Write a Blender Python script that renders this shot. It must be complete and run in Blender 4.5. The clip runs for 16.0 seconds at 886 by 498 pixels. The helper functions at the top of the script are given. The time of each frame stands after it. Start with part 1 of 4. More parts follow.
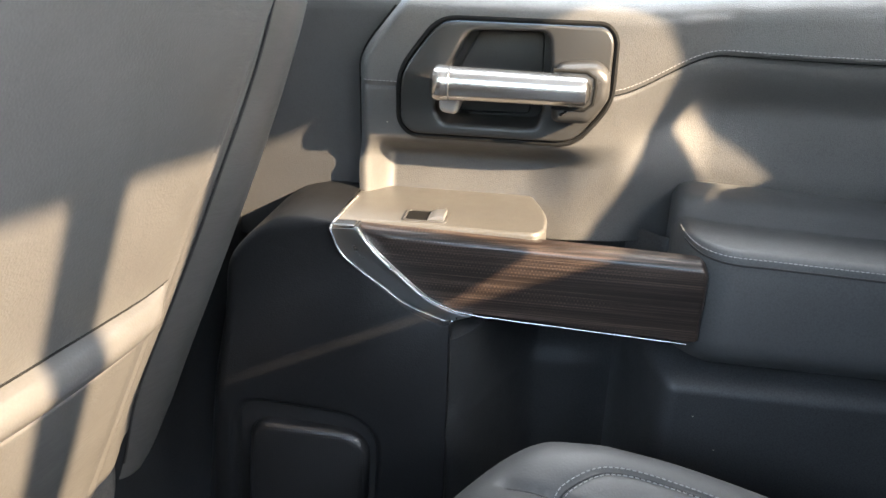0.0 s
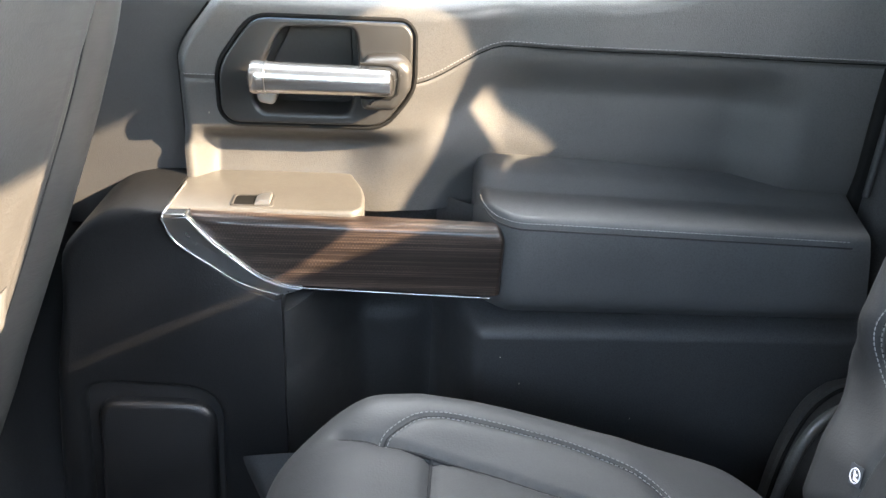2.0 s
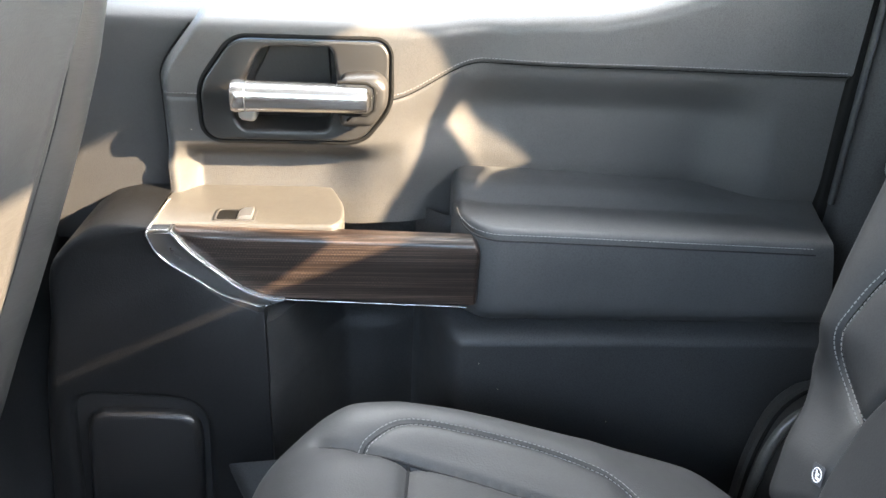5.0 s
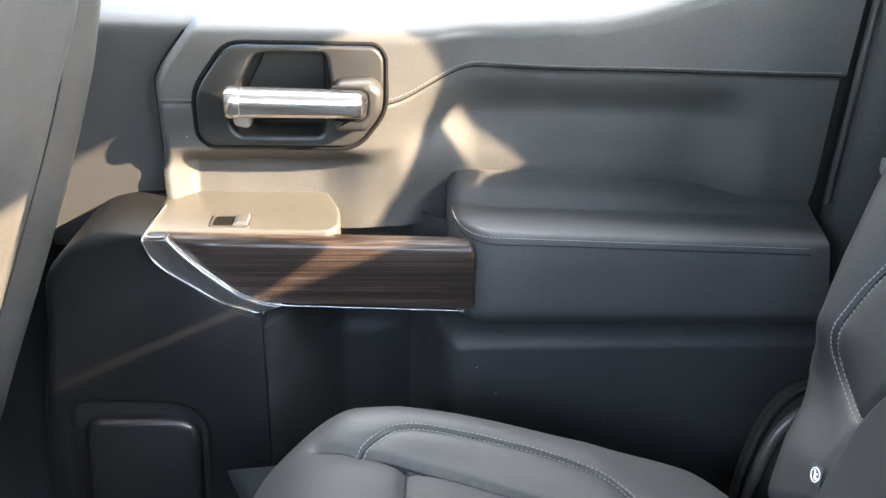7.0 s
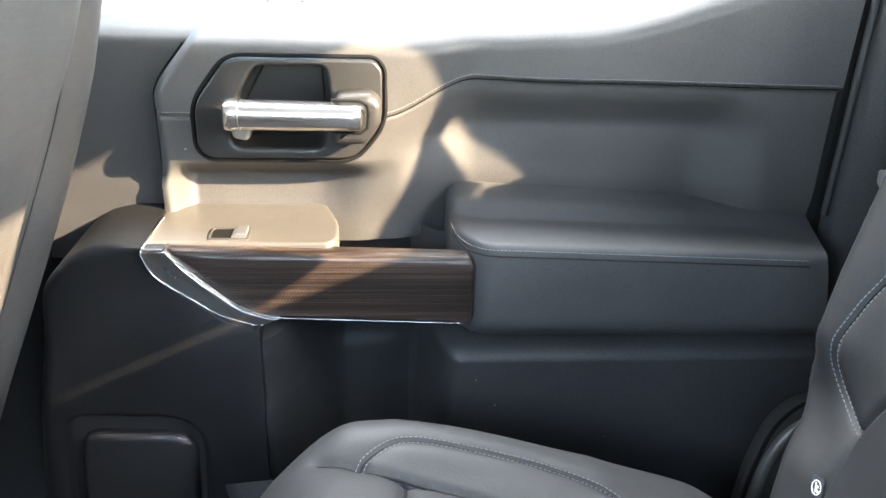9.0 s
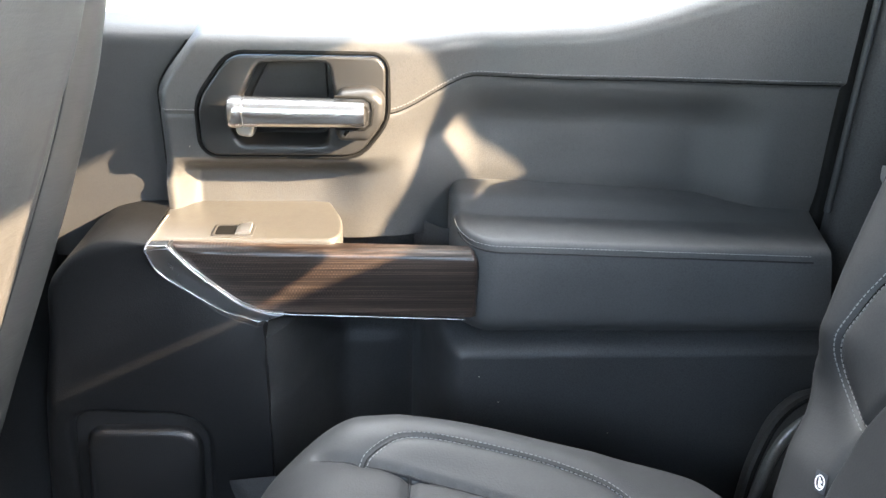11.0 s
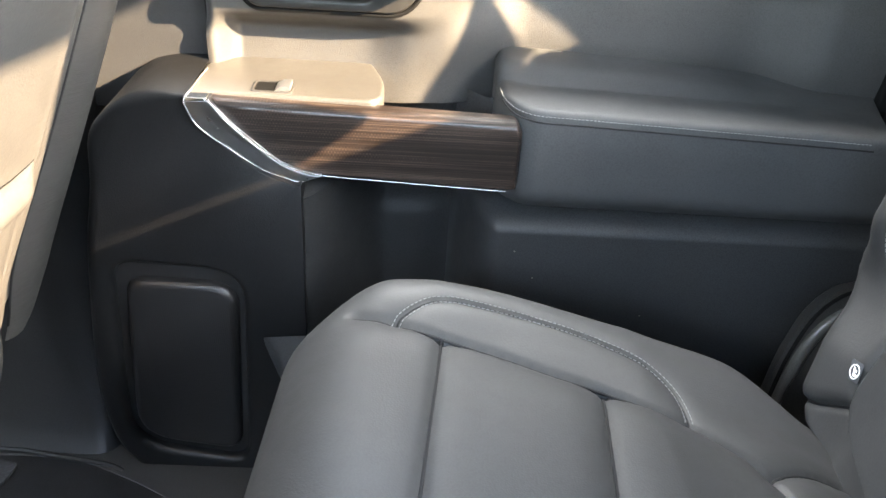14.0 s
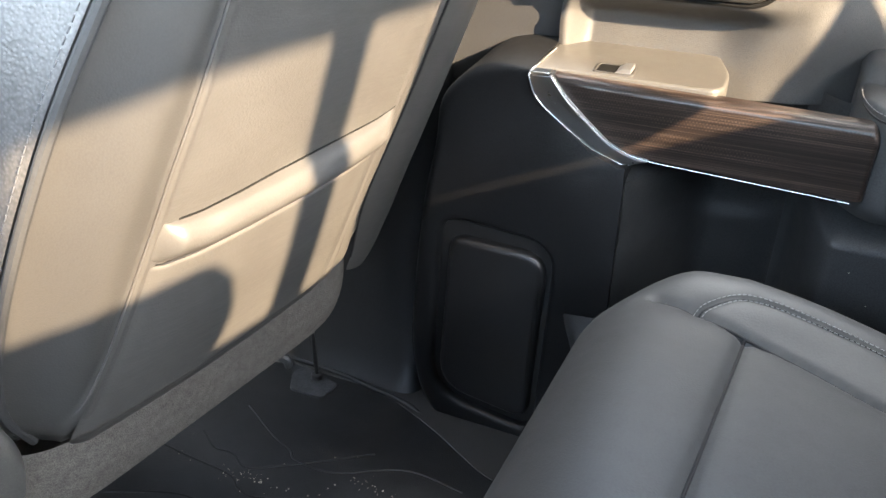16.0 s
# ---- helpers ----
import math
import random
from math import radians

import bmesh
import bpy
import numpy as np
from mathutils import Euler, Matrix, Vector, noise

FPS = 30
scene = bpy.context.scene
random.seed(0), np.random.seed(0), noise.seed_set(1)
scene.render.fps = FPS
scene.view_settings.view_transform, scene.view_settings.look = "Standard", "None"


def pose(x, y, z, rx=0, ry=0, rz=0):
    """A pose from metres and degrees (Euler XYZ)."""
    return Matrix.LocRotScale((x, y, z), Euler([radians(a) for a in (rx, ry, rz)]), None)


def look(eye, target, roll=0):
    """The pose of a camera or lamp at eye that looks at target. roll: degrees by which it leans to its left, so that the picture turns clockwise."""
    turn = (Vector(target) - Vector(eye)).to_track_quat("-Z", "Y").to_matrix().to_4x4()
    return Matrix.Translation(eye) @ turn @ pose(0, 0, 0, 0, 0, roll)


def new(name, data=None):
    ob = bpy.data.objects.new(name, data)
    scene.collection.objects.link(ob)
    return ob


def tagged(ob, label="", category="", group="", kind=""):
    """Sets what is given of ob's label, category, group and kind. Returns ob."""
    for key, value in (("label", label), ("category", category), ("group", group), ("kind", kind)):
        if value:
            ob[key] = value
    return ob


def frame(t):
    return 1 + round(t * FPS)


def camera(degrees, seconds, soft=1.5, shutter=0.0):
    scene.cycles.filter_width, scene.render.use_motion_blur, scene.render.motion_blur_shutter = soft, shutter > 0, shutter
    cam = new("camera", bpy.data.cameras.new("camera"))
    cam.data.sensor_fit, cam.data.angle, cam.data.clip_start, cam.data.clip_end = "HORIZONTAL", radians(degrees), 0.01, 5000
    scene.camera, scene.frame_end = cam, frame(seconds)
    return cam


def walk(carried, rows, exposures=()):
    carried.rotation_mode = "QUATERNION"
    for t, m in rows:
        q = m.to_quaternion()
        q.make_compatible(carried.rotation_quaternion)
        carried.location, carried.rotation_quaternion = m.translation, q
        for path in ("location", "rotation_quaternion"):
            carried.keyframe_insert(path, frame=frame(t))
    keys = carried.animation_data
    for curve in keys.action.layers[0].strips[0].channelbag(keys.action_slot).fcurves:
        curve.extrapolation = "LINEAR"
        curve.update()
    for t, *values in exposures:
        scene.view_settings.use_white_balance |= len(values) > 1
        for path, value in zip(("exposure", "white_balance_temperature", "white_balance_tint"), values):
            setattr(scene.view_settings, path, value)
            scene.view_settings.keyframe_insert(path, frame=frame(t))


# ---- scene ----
cam = camera(58.3, 16.0)
PATH = [
    (0, (0.1590, -0.8118, 0.7758), (-0.0966, 0.9147, 0.3357), 2.83),
    (0.5, (0.1740, -0.7842, 0.7994), (0.0075, 0.9407, 0.3125), 1.65),
    (1, (0.1810, -0.7937, 0.8020), (0.0847, 0.9489, 0.3614), 0.54),
    (1.5, (0.1670, -0.8338, 0.8442), (0.1778, 0.8854, 0.3110), 1.64),
    (2, (0.1830, -0.8861, 0.8359), (0.2874, 0.8219, 0.2775), 2.39),
    (2.5, (0.1930, -0.9093, 0.8545), (0.3325, 0.7817, 0.2538), 0.66),
    (3, (0.1900, -0.9114, 0.8552), (0.3133, 0.7891, 0.2781), 1.17),
    (3.5, (0.1920, -0.9123, 0.8540), (0.3081, 0.7952, 0.2962), 1.92),
    (4, (0.1970, -0.9100, 0.8524), (0.3140, 0.7989, 0.2992), 2.21),
    (6.5, (0.1960, -0.9078, 0.8578), (0.3256, 0.7989, 0.3007), 1.24),
    (7, (0.2000, -0.9085, 0.8557), (0.3242, 0.8014, 0.3072), 1.27),
    (7.5, (0.1960, -0.9088, 0.8576), (0.3265, 0.7995, 0.3055), 1.33),
    (8, (0.1980, -0.9062, 0.8540), (0.3267, 0.8052, 0.3114), 1.65),
    (8.5, (0.1970, -0.9073, 0.8548), (0.3248, 0.8074, 0.3226), 1.46),
    (9, (0.1960, -0.9073, 0.8548), (0.3310, 0.8105, 0.3343), 1.32),
    (11.5, (0.1980, -0.9115, 0.8491), (0.3169, 0.8085, 0.3321), 1.11),
    (12, (0.2000, -0.9111, 0.8532), (0.3107, 0.8037, 0.3176), 1.16),
    (12.5, (0.1980, -0.9045, 0.8431), (0.3033, 0.7858, 0.2334), 1.16),
    (13, (0.2000, -0.9016, 0.8375), (0.2873, 0.7494, 0.1258), 1.14),
    (13.5, (0.1950, -0.9089, 0.8394), (0.2733, 0.7268, 0.0923), 1.79),
    (14, (0.1920, -0.9050, 0.8208), (0.2478, 0.7314, 0.0731), 3.53),
    (14.5, (0.2030, -0.9114, 0.7975), (0.1283, 0.7307, 0.0640), 6.09),
    (15, (0.2020, -0.9171, 0.7885), (-0.1698, 0.6818, 0.0501), 4.52),
    (15.5, (0.2050, -0.9268, 0.7859), (-0.3267, 0.6280, 0.0511), 3.74),
    (16, (0.2060, -0.9329, 0.7860), (-0.4321, 0.5772, 0.0428), 3.05),
]
walk(cam, [(t, look(eye, target, roll)) for t, eye, target, roll in PATH], exposures=[
    (0, 4.30, 6500, 10), (0.5, 4.50, 6400, 10), (2, 4.62, 6400, 10), (2.5, 4.85, 6500, 10), (3.5, 4.8, 6500, 10), (9, 4.75, 6450, 10), (12, 4.8, 6500, 10),
    (13.0, 4.95, 6650, 10), (13.5, 5.1, 6800, 10), (14.0, 5.0, 6800, 10), (14.5, 5.05, 6700, 10), (15.2, 4.75, 6500, 10), (16, 4.4, 6600, 10)])

# ---- light ----
SUN_WAY = Vector((-1.80, 1.0, -0.83)).normalized()      # the way the sunlight travels
world = bpy.data.worlds.new("sky")
scene.world = world
world.use_nodes = True
wn = world.node_tree.nodes
sky = wn.new("ShaderNodeTexSky")
sky.sky_type, sky.sun_disc = "NISHITA", False
sky.sun_elevation = math.asin(-SUN_WAY.z)
sky.sun_rotation = math.atan2(-SUN_WAY.x, -SUN_WAY.y)
wn["Background"].inputs["Strength"].default_value = 0.11
world.node_tree.links.new(sky.outputs["Color"], wn["Background"].inputs["Color"])
sun = new("sun", bpy.data.lights.new("sun", "SUN"))
sun.data.energy, sun.data.angle, sun.data.color = 2.9, radians(0.6), (1.0, 0.760, 0.495)
sun.matrix_world = look((3, -4, 3), Vector((3, -4, 3)) + SUN_WAY)

# the bright open sky that fills the rear side window
LEAN = 9.0
DOOR = Matrix.Translation((0, 0, 0.63)) @ Matrix.Rotation(radians(LEAN), 4, "X") @ Matrix.Translation((0, 0, -0.63))
skylight = new("window_skylight", bpy.data.lights.new("window_skylight", "AREA"))
skylight.data.shape, skylight.data.size, skylight.data.size_y = "RECTANGLE", 1.5, 0.46
skylight.data.energy, skylight.data.color = 6.8, (0.93, 0.965, 1.0)
skylight.matrix_world = pose(0.06, 0.25, 1.88, -8, 0, 0)

# the sky ahead that fills the windscreen
ahead = new("windscreen_skylight", bpy.data.lights.new("windscreen_skylight", "AREA"))
ahead.data.shape, ahead.data.size, ahead.data.size_y = "RECTANGLE", 1.25, 0.42
ahead.data.energy, ahead.data.color = 0.8, (0.90, 0.95, 1.0)
ahead.matrix_world = pose(-1.62, -0.72, 1.08, 0, -80, 0) @ pose(0, 0, 0, 0, 0, 90)

# the sky in the windows across the cab
across = new("left_skylight", bpy.data.lights.new("left_skylight", "AREA"))
across.data.shape, across.data.size, across.data.size_y = "RECTANGLE", 0.70, 0.36
across.data.energy, across.data.color = 1.30, (0.74, 0.87, 1.0)
across.matrix_world = pose(-0.62, -1.55, 1.05, 82, 0, 0)

# the sky in the rear window
behind = new("rear_skylight", bpy.data.lights.new("rear_skylight", "AREA"))
behind.data.shape, behind.data.size, behind.data.size_y = "RECTANGLE", 0.70, 0.22
behind.data.energy, behind.data.spread, behind.data.color = 3.7, radians(125), (0.84, 0.92, 1.0)
behind.matrix_world = pose(0.97, -0.93, 1.04, 0, 84, 0) @ pose(0, 0, 0, 0, 0, 90)


# ---- materials ----
def material(name, base, rough=0.5, metal=0.0, coat=0.0, spec=0.5):
    m = bpy.data.materials.new(name)
    m.use_nodes = True
    b = m.node_tree.nodes["Principled BSDF"]
    b.inputs["Base Color"].default_value = (*base, 1)
    b.inputs["Roughness"].default_value = rough
    b.inputs["Metallic"].default_value = metal
    b.inputs["Coat Weight"].default_value = coat
    b.inputs["Specular IOR Level"].default_value = spec
    return m, m.node_tree.nodes, m.node_tree.links, b


def coords(nodes, links, scale=(1, 1, 1)):
    tc, mp = nodes.new("ShaderNodeTexCoord"), nodes.new("ShaderNodeMapping")
    mp.inputs["Scale"].default_value = scale
    links.new(tc.outputs["Object"], mp.inputs["Vector"])
    return mp.outputs["Vector"]


def noise_tex(nodes, links, vec, scale, detail=3.0, rough=0.5):
    n = nodes.new("ShaderNodeTexNoise")
    n.inputs["Scale"].default_value, n.inputs["Detail"].default_value, n.inputs["Roughness"].default_value = scale, detail, rough
    links.new(vec, n.inputs["Vector"])
    return n.outputs["Fac"]


def ramp(nodes, links, fac, stops):
    r = nodes.new("ShaderNodeValToRGB")
    while len(r.color_ramp.elements) < len(stops):
        r.color_ramp.elements.new(0.5)
    for e, (p, c) in zip(r.color_ramp.elements, stops):
        e.position, e.color = p, (*c, 1)
    links.new(fac, r.inputs["Fac"])
    return r.outputs["Color"]


def bump(nodes, links, b, height, strength, distance):
    n = nodes.new("ShaderNodeBump")
    n.inputs["Strength"].default_value, n.inputs["Distance"].default_value = strength, distance
    links.new(height, n.inputs["Height"])
    if b.inputs["Normal"].is_linked:
        links.new(b.inputs["Normal"].links[0].from_socket, n.inputs["Normal"])
    links.new(n.outputs["Normal"], b.inputs["Normal"])


def grained(name, dark, light, rough=0.5, cell=420, depth=0.0006, strength=0.35, spec=0.5, wide=7.0, pore=0.25):
    """Leather or moulded plastic: pebbled grain with darker pores, slow changes of tone and gloss."""
    m, n, l, b = material(name, dark, rough, spec=spec)
    vec = coords(n, l)
    tone = ramp(n, l, noise_tex(n, l, vec, wide, 5, 0.6), [(0.3, dark), (0.7, light)])
    r = n.new("ShaderNodeMapRange")
    r.inputs["To Min"].default_value, r.inputs["To Max"].default_value = rough - 0.06, rough + 0.08
    l.new(noise_tex(n, l, vec, 60, 4, 0.6), r.inputs["Value"])
    l.new(r.outputs["Result"], b.inputs["Roughness"])
    v = n.new("ShaderNodeTexVoronoi")
    v.feature = "SMOOTH_F1"
    v.inputs["Scale"].default_value = cell
    l.new(vec, v.inputs["Vector"])
    mul = n.new("ShaderNodeMixRGB")
    mul.blend_type, mul.inputs[0].default_value = "MULTIPLY", 1.0
    l.new(tone, mul.inputs[1])
    l.new(ramp(n, l, v.outputs["Distance"], [(0.15, (1.0, 1.0, 1.0)), (0.75, (1 - pore * 2, 1 - pore * 2, 1 - pore * 2))]), mul.inputs[2])
    l.new(mul.outputs[0], b.inputs["Base Color"])
    bump(n, l, b, v.outputs["Distance"], strength, depth)
    bump(n, l, b, noise_tex(n, l, vec, 14, 3), 0.10, 0.004)
    return m


LEATHER = grained("black_leather", (0.0235, 0.024, 0.025), (0.031, 0.0315, 0.0325), 0.56, 620, 0.0005, 0.25, spec=0.4, pore=0.10)
ARMMAT = grained("armrest_leather", (0.042, 0.043, 0.0445), (0.054, 0.055, 0.0565), 0.60, 620, 0.0005, 0.25, spec=0.35, pore=0.12)
TOWERMAT = grained("dark_hard_plastic", (0.0065, 0.007, 0.008), (0.010, 0.0105, 0.0115), 0.44, 700, 0.0004, 0.4, spec=0.22)
SOFT = grained("soft_grained_trim", (0.046, 0.0455, 0.045), (0.060, 0.059, 0.058), 0.46, 1100, 0.0004, 0.6, spec=0.4, pore=0.20)
FRONTMAT = grained("front_trim_plastic", (0.024, 0.0245, 0.026), (0.033, 0.0335, 0.035), 0.44, 1100, 0.0004, 0.4, spec=0.45, pore=0.15)
HARD = grained("hard_grained_plastic", (0.033, 0.032, 0.031), (0.044, 0.042, 0.041), 0.48, 700, 0.0004, 0.4)
PADMAT = grained("pad_plastic", (0.050, 0.0485, 0.046), (0.062, 0.060, 0.057), 0.46, 700, 0.0004, 0.4, pore=0.12)
BOLSTER = grained("smooth_side_leather", (0.055, 0.055, 0.056), (0.075, 0.074, 0.074), 0.36, 420, 0.0006, 0.35)
BACKPANEL = grained("seat_back_vinyl", (0.042, 0.0405, 0.039), (0.054, 0.0525, 0.051), 0.44, 620, 0.0004, 0.25, spec=0.35, wide=11.0, pore=0.05)
_n, _l = BACKPANEL.node_tree.nodes, BACKPANEL.node_tree.links
bump(_n, _l, _n["Principled BSDF"], noise_tex(_n, _l, coords(_n, _l, (26, 150, 26)), 1.0, 4, 0.6), 0.22, 0.0016)      # fine creases across the vinyl
BOARD = grained("satin_silver_plastic", (0.075, 0.073, 0.069), (0.095, 0.092, 0.088), 0.32, 900, 0.0002, 0.1)
LOWER = grained("dark_lower_plastic", (0.029, 0.030, 0.032), (0.039, 0.040, 0.042), 0.48, 700, 0.0004, 0.4, spec=0.3)
# lower panel plastic with the recess's shade put into its colour
POCKETSHADE = grained("shaded_pocket_plastic", (0.017, 0.0178, 0.019), (0.024, 0.0248, 0.026), 0.58, 700, 0.0004, 0.4, spec=0.22)
BEZELMAT = grained("dark_satin_plastic", (0.015, 0.0147, 0.0145), (0.021, 0.0205, 0.020), 0.40, 900, 0.0002, 0.15, spec=0.45, pore=0.05)
BLACK = grained("black_plastic", (0.012, 0.012, 0.013), (0.017, 0.017, 0.018), 0.42, 800, 0.0003, 0.25)
RUBBER = grained("black_rubber", (0.005, 0.005, 0.005), (0.008, 0.008, 0.008), 0.8, 900, 0.0003, 0.2, spec=0.1)
MAT = grained("floor_mat_rubber", (0.013, 0.0135, 0.0145), (0.030, 0.030, 0.031), 0.36, 800, 0.0006, 0.4, wide=20)
PILLARMAT = grained("pillar_plastic", (0.015, 0.0155, 0.0165), (0.022, 0.0225, 0.0235), 0.42, 800, 0.0004, 0.3, spec=0.35)
SIDELEATHER = grained("seat_back_leather", (0.027, 0.0262, 0.0255), (0.035, 0.0342, 0.0330), 0.42, 800, 0.0004, 0.3, spec=0.5, pore=0.08)
CARPET = grained("short_carpet", (0.066, 0.061, 0.056), (0.105, 0.098, 0.091), 0.95, 900, 0.0014, 0.5, spec=0.1, wide=120)
HEADLINER = grained("grey_headliner", (0.24, 0.236, 0.228), (0.27, 0.266, 0.257), 0.9, 600, 0.0008, 0.4)
THREAD = material("grey_thread", (0.17, 0.17, 0.17), 0.7)[0]
SEAMMAT = material("dark_leather_seam", (0.010, 0.010, 0.011), 0.7, spec=0.2)[0]
DARKTHREAD = material("dark_thread", (0.05, 0.05, 0.055), 0.7)[0]
CHROME, _n, _l, _b = material("bright_chrome", (0.88, 0.88, 0.88), 0.22, 1.0)
_v = coords(_n, _l)
bump(_n, _l, _b, noise_tex(_n, _l, _v, 40, 2), 0.04, 0.002)
SATIN, _n, _l, _b = material("satin_chrome", (0.66, 0.655, 0.65), 0.22, 1.0)
bump(_n, _l, _b, noise_tex(_n, _l, coords(_n, _l), 300, 3), 0.05, 0.0005)
SWEEP = grained("dark_satin_metal", (0.25, 0.25, 0.255), (0.31, 0.31, 0.315), 0.28, 900, 0.0001, 0.02, pore=0.0)
SWEEP.node_tree.nodes["Principled BSDF"].inputs["Metallic"].default_value = 1.0
SILVER = material("worn_silver_metal", (0.55, 0.55, 0.55), 0.45, 1.0)[0]
WHITE = material("white_print", (0.75, 0.76, 0.78), 0.5)[0]


def wood_material():
    """Glossy dark veneer: fine lengthwise streaks under rows of pale woven dashes that come and go."""
    m, n, l, b = material("dark_streaked_wood", (0.05, 0.035, 0.028), 0.42, coat=0.45, spec=0.3)
    b.inputs["Coat Roughness"].default_value = 0.09
    fine = noise_tex(n, l, coords(n, l, (3.5, 300, 900)), 1.0, 6, 0.7)
    slow = noise_tex(n, l, coords(n, l, (2.5, 40, 120)), 1.0, 3, 0.5)
    mix = n.new("ShaderNodeMath")
    mix.operation = "MULTIPLY_ADD"
    mix.inputs[1].default_value = 0.34
    l.new(slow, mix.inputs[0])
    lot = n.new("ShaderNodeMath")
    lot.operation, lot.inputs[1].default_value = "MULTIPLY", 0.70
    l.new(fine, lot.inputs[0])
    l.new(lot.outputs[0], mix.inputs[2])
    streaks = ramp(n, l, mix.outputs[0], [(0.43, (0.005, 0.0035, 0.003)), (0.50, (0.011, 0.0075, 0.0065)), (0.55, (0.018, 0.0127, 0.0108)), (0.62, (0.050, 0.036, 0.029))])
    tc, sep, com, weave, add = (n.new("ShaderNode" + k) for k in ("TexCoord", "SeparateXYZ", "CombineXYZ", "TexBrick", "MixRGB"))
    l.new(tc.outputs["Object"], sep.inputs[0])
    l.new(sep.outputs["X"], com.inputs["X"])
    l.new(sep.outputs["Z"], com.inputs["Y"])
    l.new(com.outputs[0], weave.inputs["Vector"])
    weave.inputs["Scale"].default_value, weave.inputs["Mortar Size"].default_value, weave.inputs["Mortar Smooth"].default_value = 100, 0.115, 0.35
    weave.inputs["Brick Width"].default_value, weave.inputs["Row Height"].default_value = 0.34, 0.34
    weave.inputs["Color1"].default_value, weave.inputs["Color2"].default_value, weave.inputs["Mortar"].default_value = (0.030, 0.0215, 0.017, 1), (0.013, 0.009, 0.0072, 1), (0, 0, 0, 1)
    share = n.new("ShaderNodeMapRange")
    share.inputs["From Min"].default_value, share.inputs["From Max"].default_value = 0.44, 0.60
    l.new(noise_tex(n, l, coords(n, l, (6, 12, 45)), 1.0, 2, 0.5), share.inputs["Value"])
    add.blend_type = "ADD"
    l.new(share.outputs["Result"], add.inputs[0])
    l.new(streaks, add.inputs[1])
    l.new(weave.outputs["Color"], add.inputs[2])
    l.new(add.outputs[0], b.inputs["Base Color"])
    bump(n, l, b, fine, 0.25, 0.0006)
    return m


WOOD = wood_material()


def glass_material(name, tint):
    m, n, l, b = material(name, tint, 0.0)
    out = n["Material Output"]
    mix, clear, gloss, fres = (n.new("ShaderNode" + k) for k in ("MixShader", "BsdfTransparent", "BsdfGlossy", "Fresnel"))
    clear.inputs["Color"].default_value = (*tint, 1)
    gloss.inputs["Roughness"].default_value = 0.0
    fres.inputs["IOR"].default_value = 1.5
    l.new(fres.outputs[0], mix.inputs[0])
    l.new(clear.outputs[0], mix.inputs[1])
    l.new(gloss.outputs[0], mix.inputs[2])
    l.new(mix.outputs[0], out.inputs["Surface"])
    return m


GLASS = glass_material("window_glass", (0.98, 0.99, 0.985))


def perforated():
    m, n, l, b = material("perforated_grille", (0.020, 0.020, 0.021), 0.38)
    v = n.new("ShaderNodeTexVoronoi")
    v.inputs["Scale"].default_value, v.inputs["Randomness"].default_value = 420, 0.0
    l.new(coords(n, l, (1, 0, 1)), v.inputs["Vector"])
    l.new(ramp(n, l, v.outputs["Distance"], [(0.25, (0.006, 0.006, 0.0065)), (0.38, (0.011, 0.011, 0.012))]), b.inputs["Base Color"])
    bump(n, l, b, v.outputs["Distance"], 0.3, 0.0010)
    return m


PERF = perforated()


# ---- building tools ----
def sm(a, b, t):
    """0 below a, 1 above b, smooth between."""
    t = np.clip((np.asarray(t, float) - a) / (b - a), 0, 1)
    return t * t * (3 - 2 * t)


BASE = {}


def thing(name, label, category, base=(0, 0, 0), m=Matrix.Identity(4), group="", kind=""):
    """An Empty at the base of a thing. m: the frame in which its parts are built."""
    ob = new(name)
    ob.matrix_basis = m @ Matrix.Translation(base)
    BASE[ob] = Matrix.Translation(base).inverted()
    return tagged(ob, label, category, group, kind)


def part(name, bm, mat, parent=None, label="", smooth=True):
    bmesh.ops.recalc_face_normals(bm, faces=bm.faces)
    mesh = bpy.data.meshes.new(name)
    bm.to_mesh(mesh)
    bm.free()
    mesh.materials.append(mat)
    if smooth:
        mesh.polygons.foreach_set("use_smooth", [True] * len(mesh.polygons))
        mesh.set_sharp_from_angle(angle=radians(38))
    ob = new(name, mesh)
    if parent:
        ob.parent = parent
        ob.matrix_parent_inverse = BASE.get(parent, Matrix.Identity(4))
    if label:
        ob["label"] = label
    return ob


def rounded(points, radius, steps=5):
    """The outline with its corners rounded. A point may carry its own radius as third value."""
    out, n = [], len(points)
    for i, p in enumerate(points):
        r = p[2] if len(p) > 2 else radius
        p, a, b = (np.array(q[:2], float) for q in (p, points[i - 1], points[(i + 1) % n]))
        u, w = a - p, b - p
        lu, lw = np.linalg.norm(u), np.linalg.norm(w)
        r = min(r, lu * 0.49, lw * 0.49)
        if r < 1e-5:
            out.append(tuple(p))
            continue
        s, e = p + u / lu * r, p + w / lw * r
        for k in range(steps + 1):
            t = k / steps
            out.append(tuple((1 - t) ** 2 * s + 2 * t * (1 - t) * p + t * t * e))
    return out


def area2(o):
    return sum(a[0] * b[1] - b[0] * a[1] for a, b in zip(o, o[1:] + o[:1]))


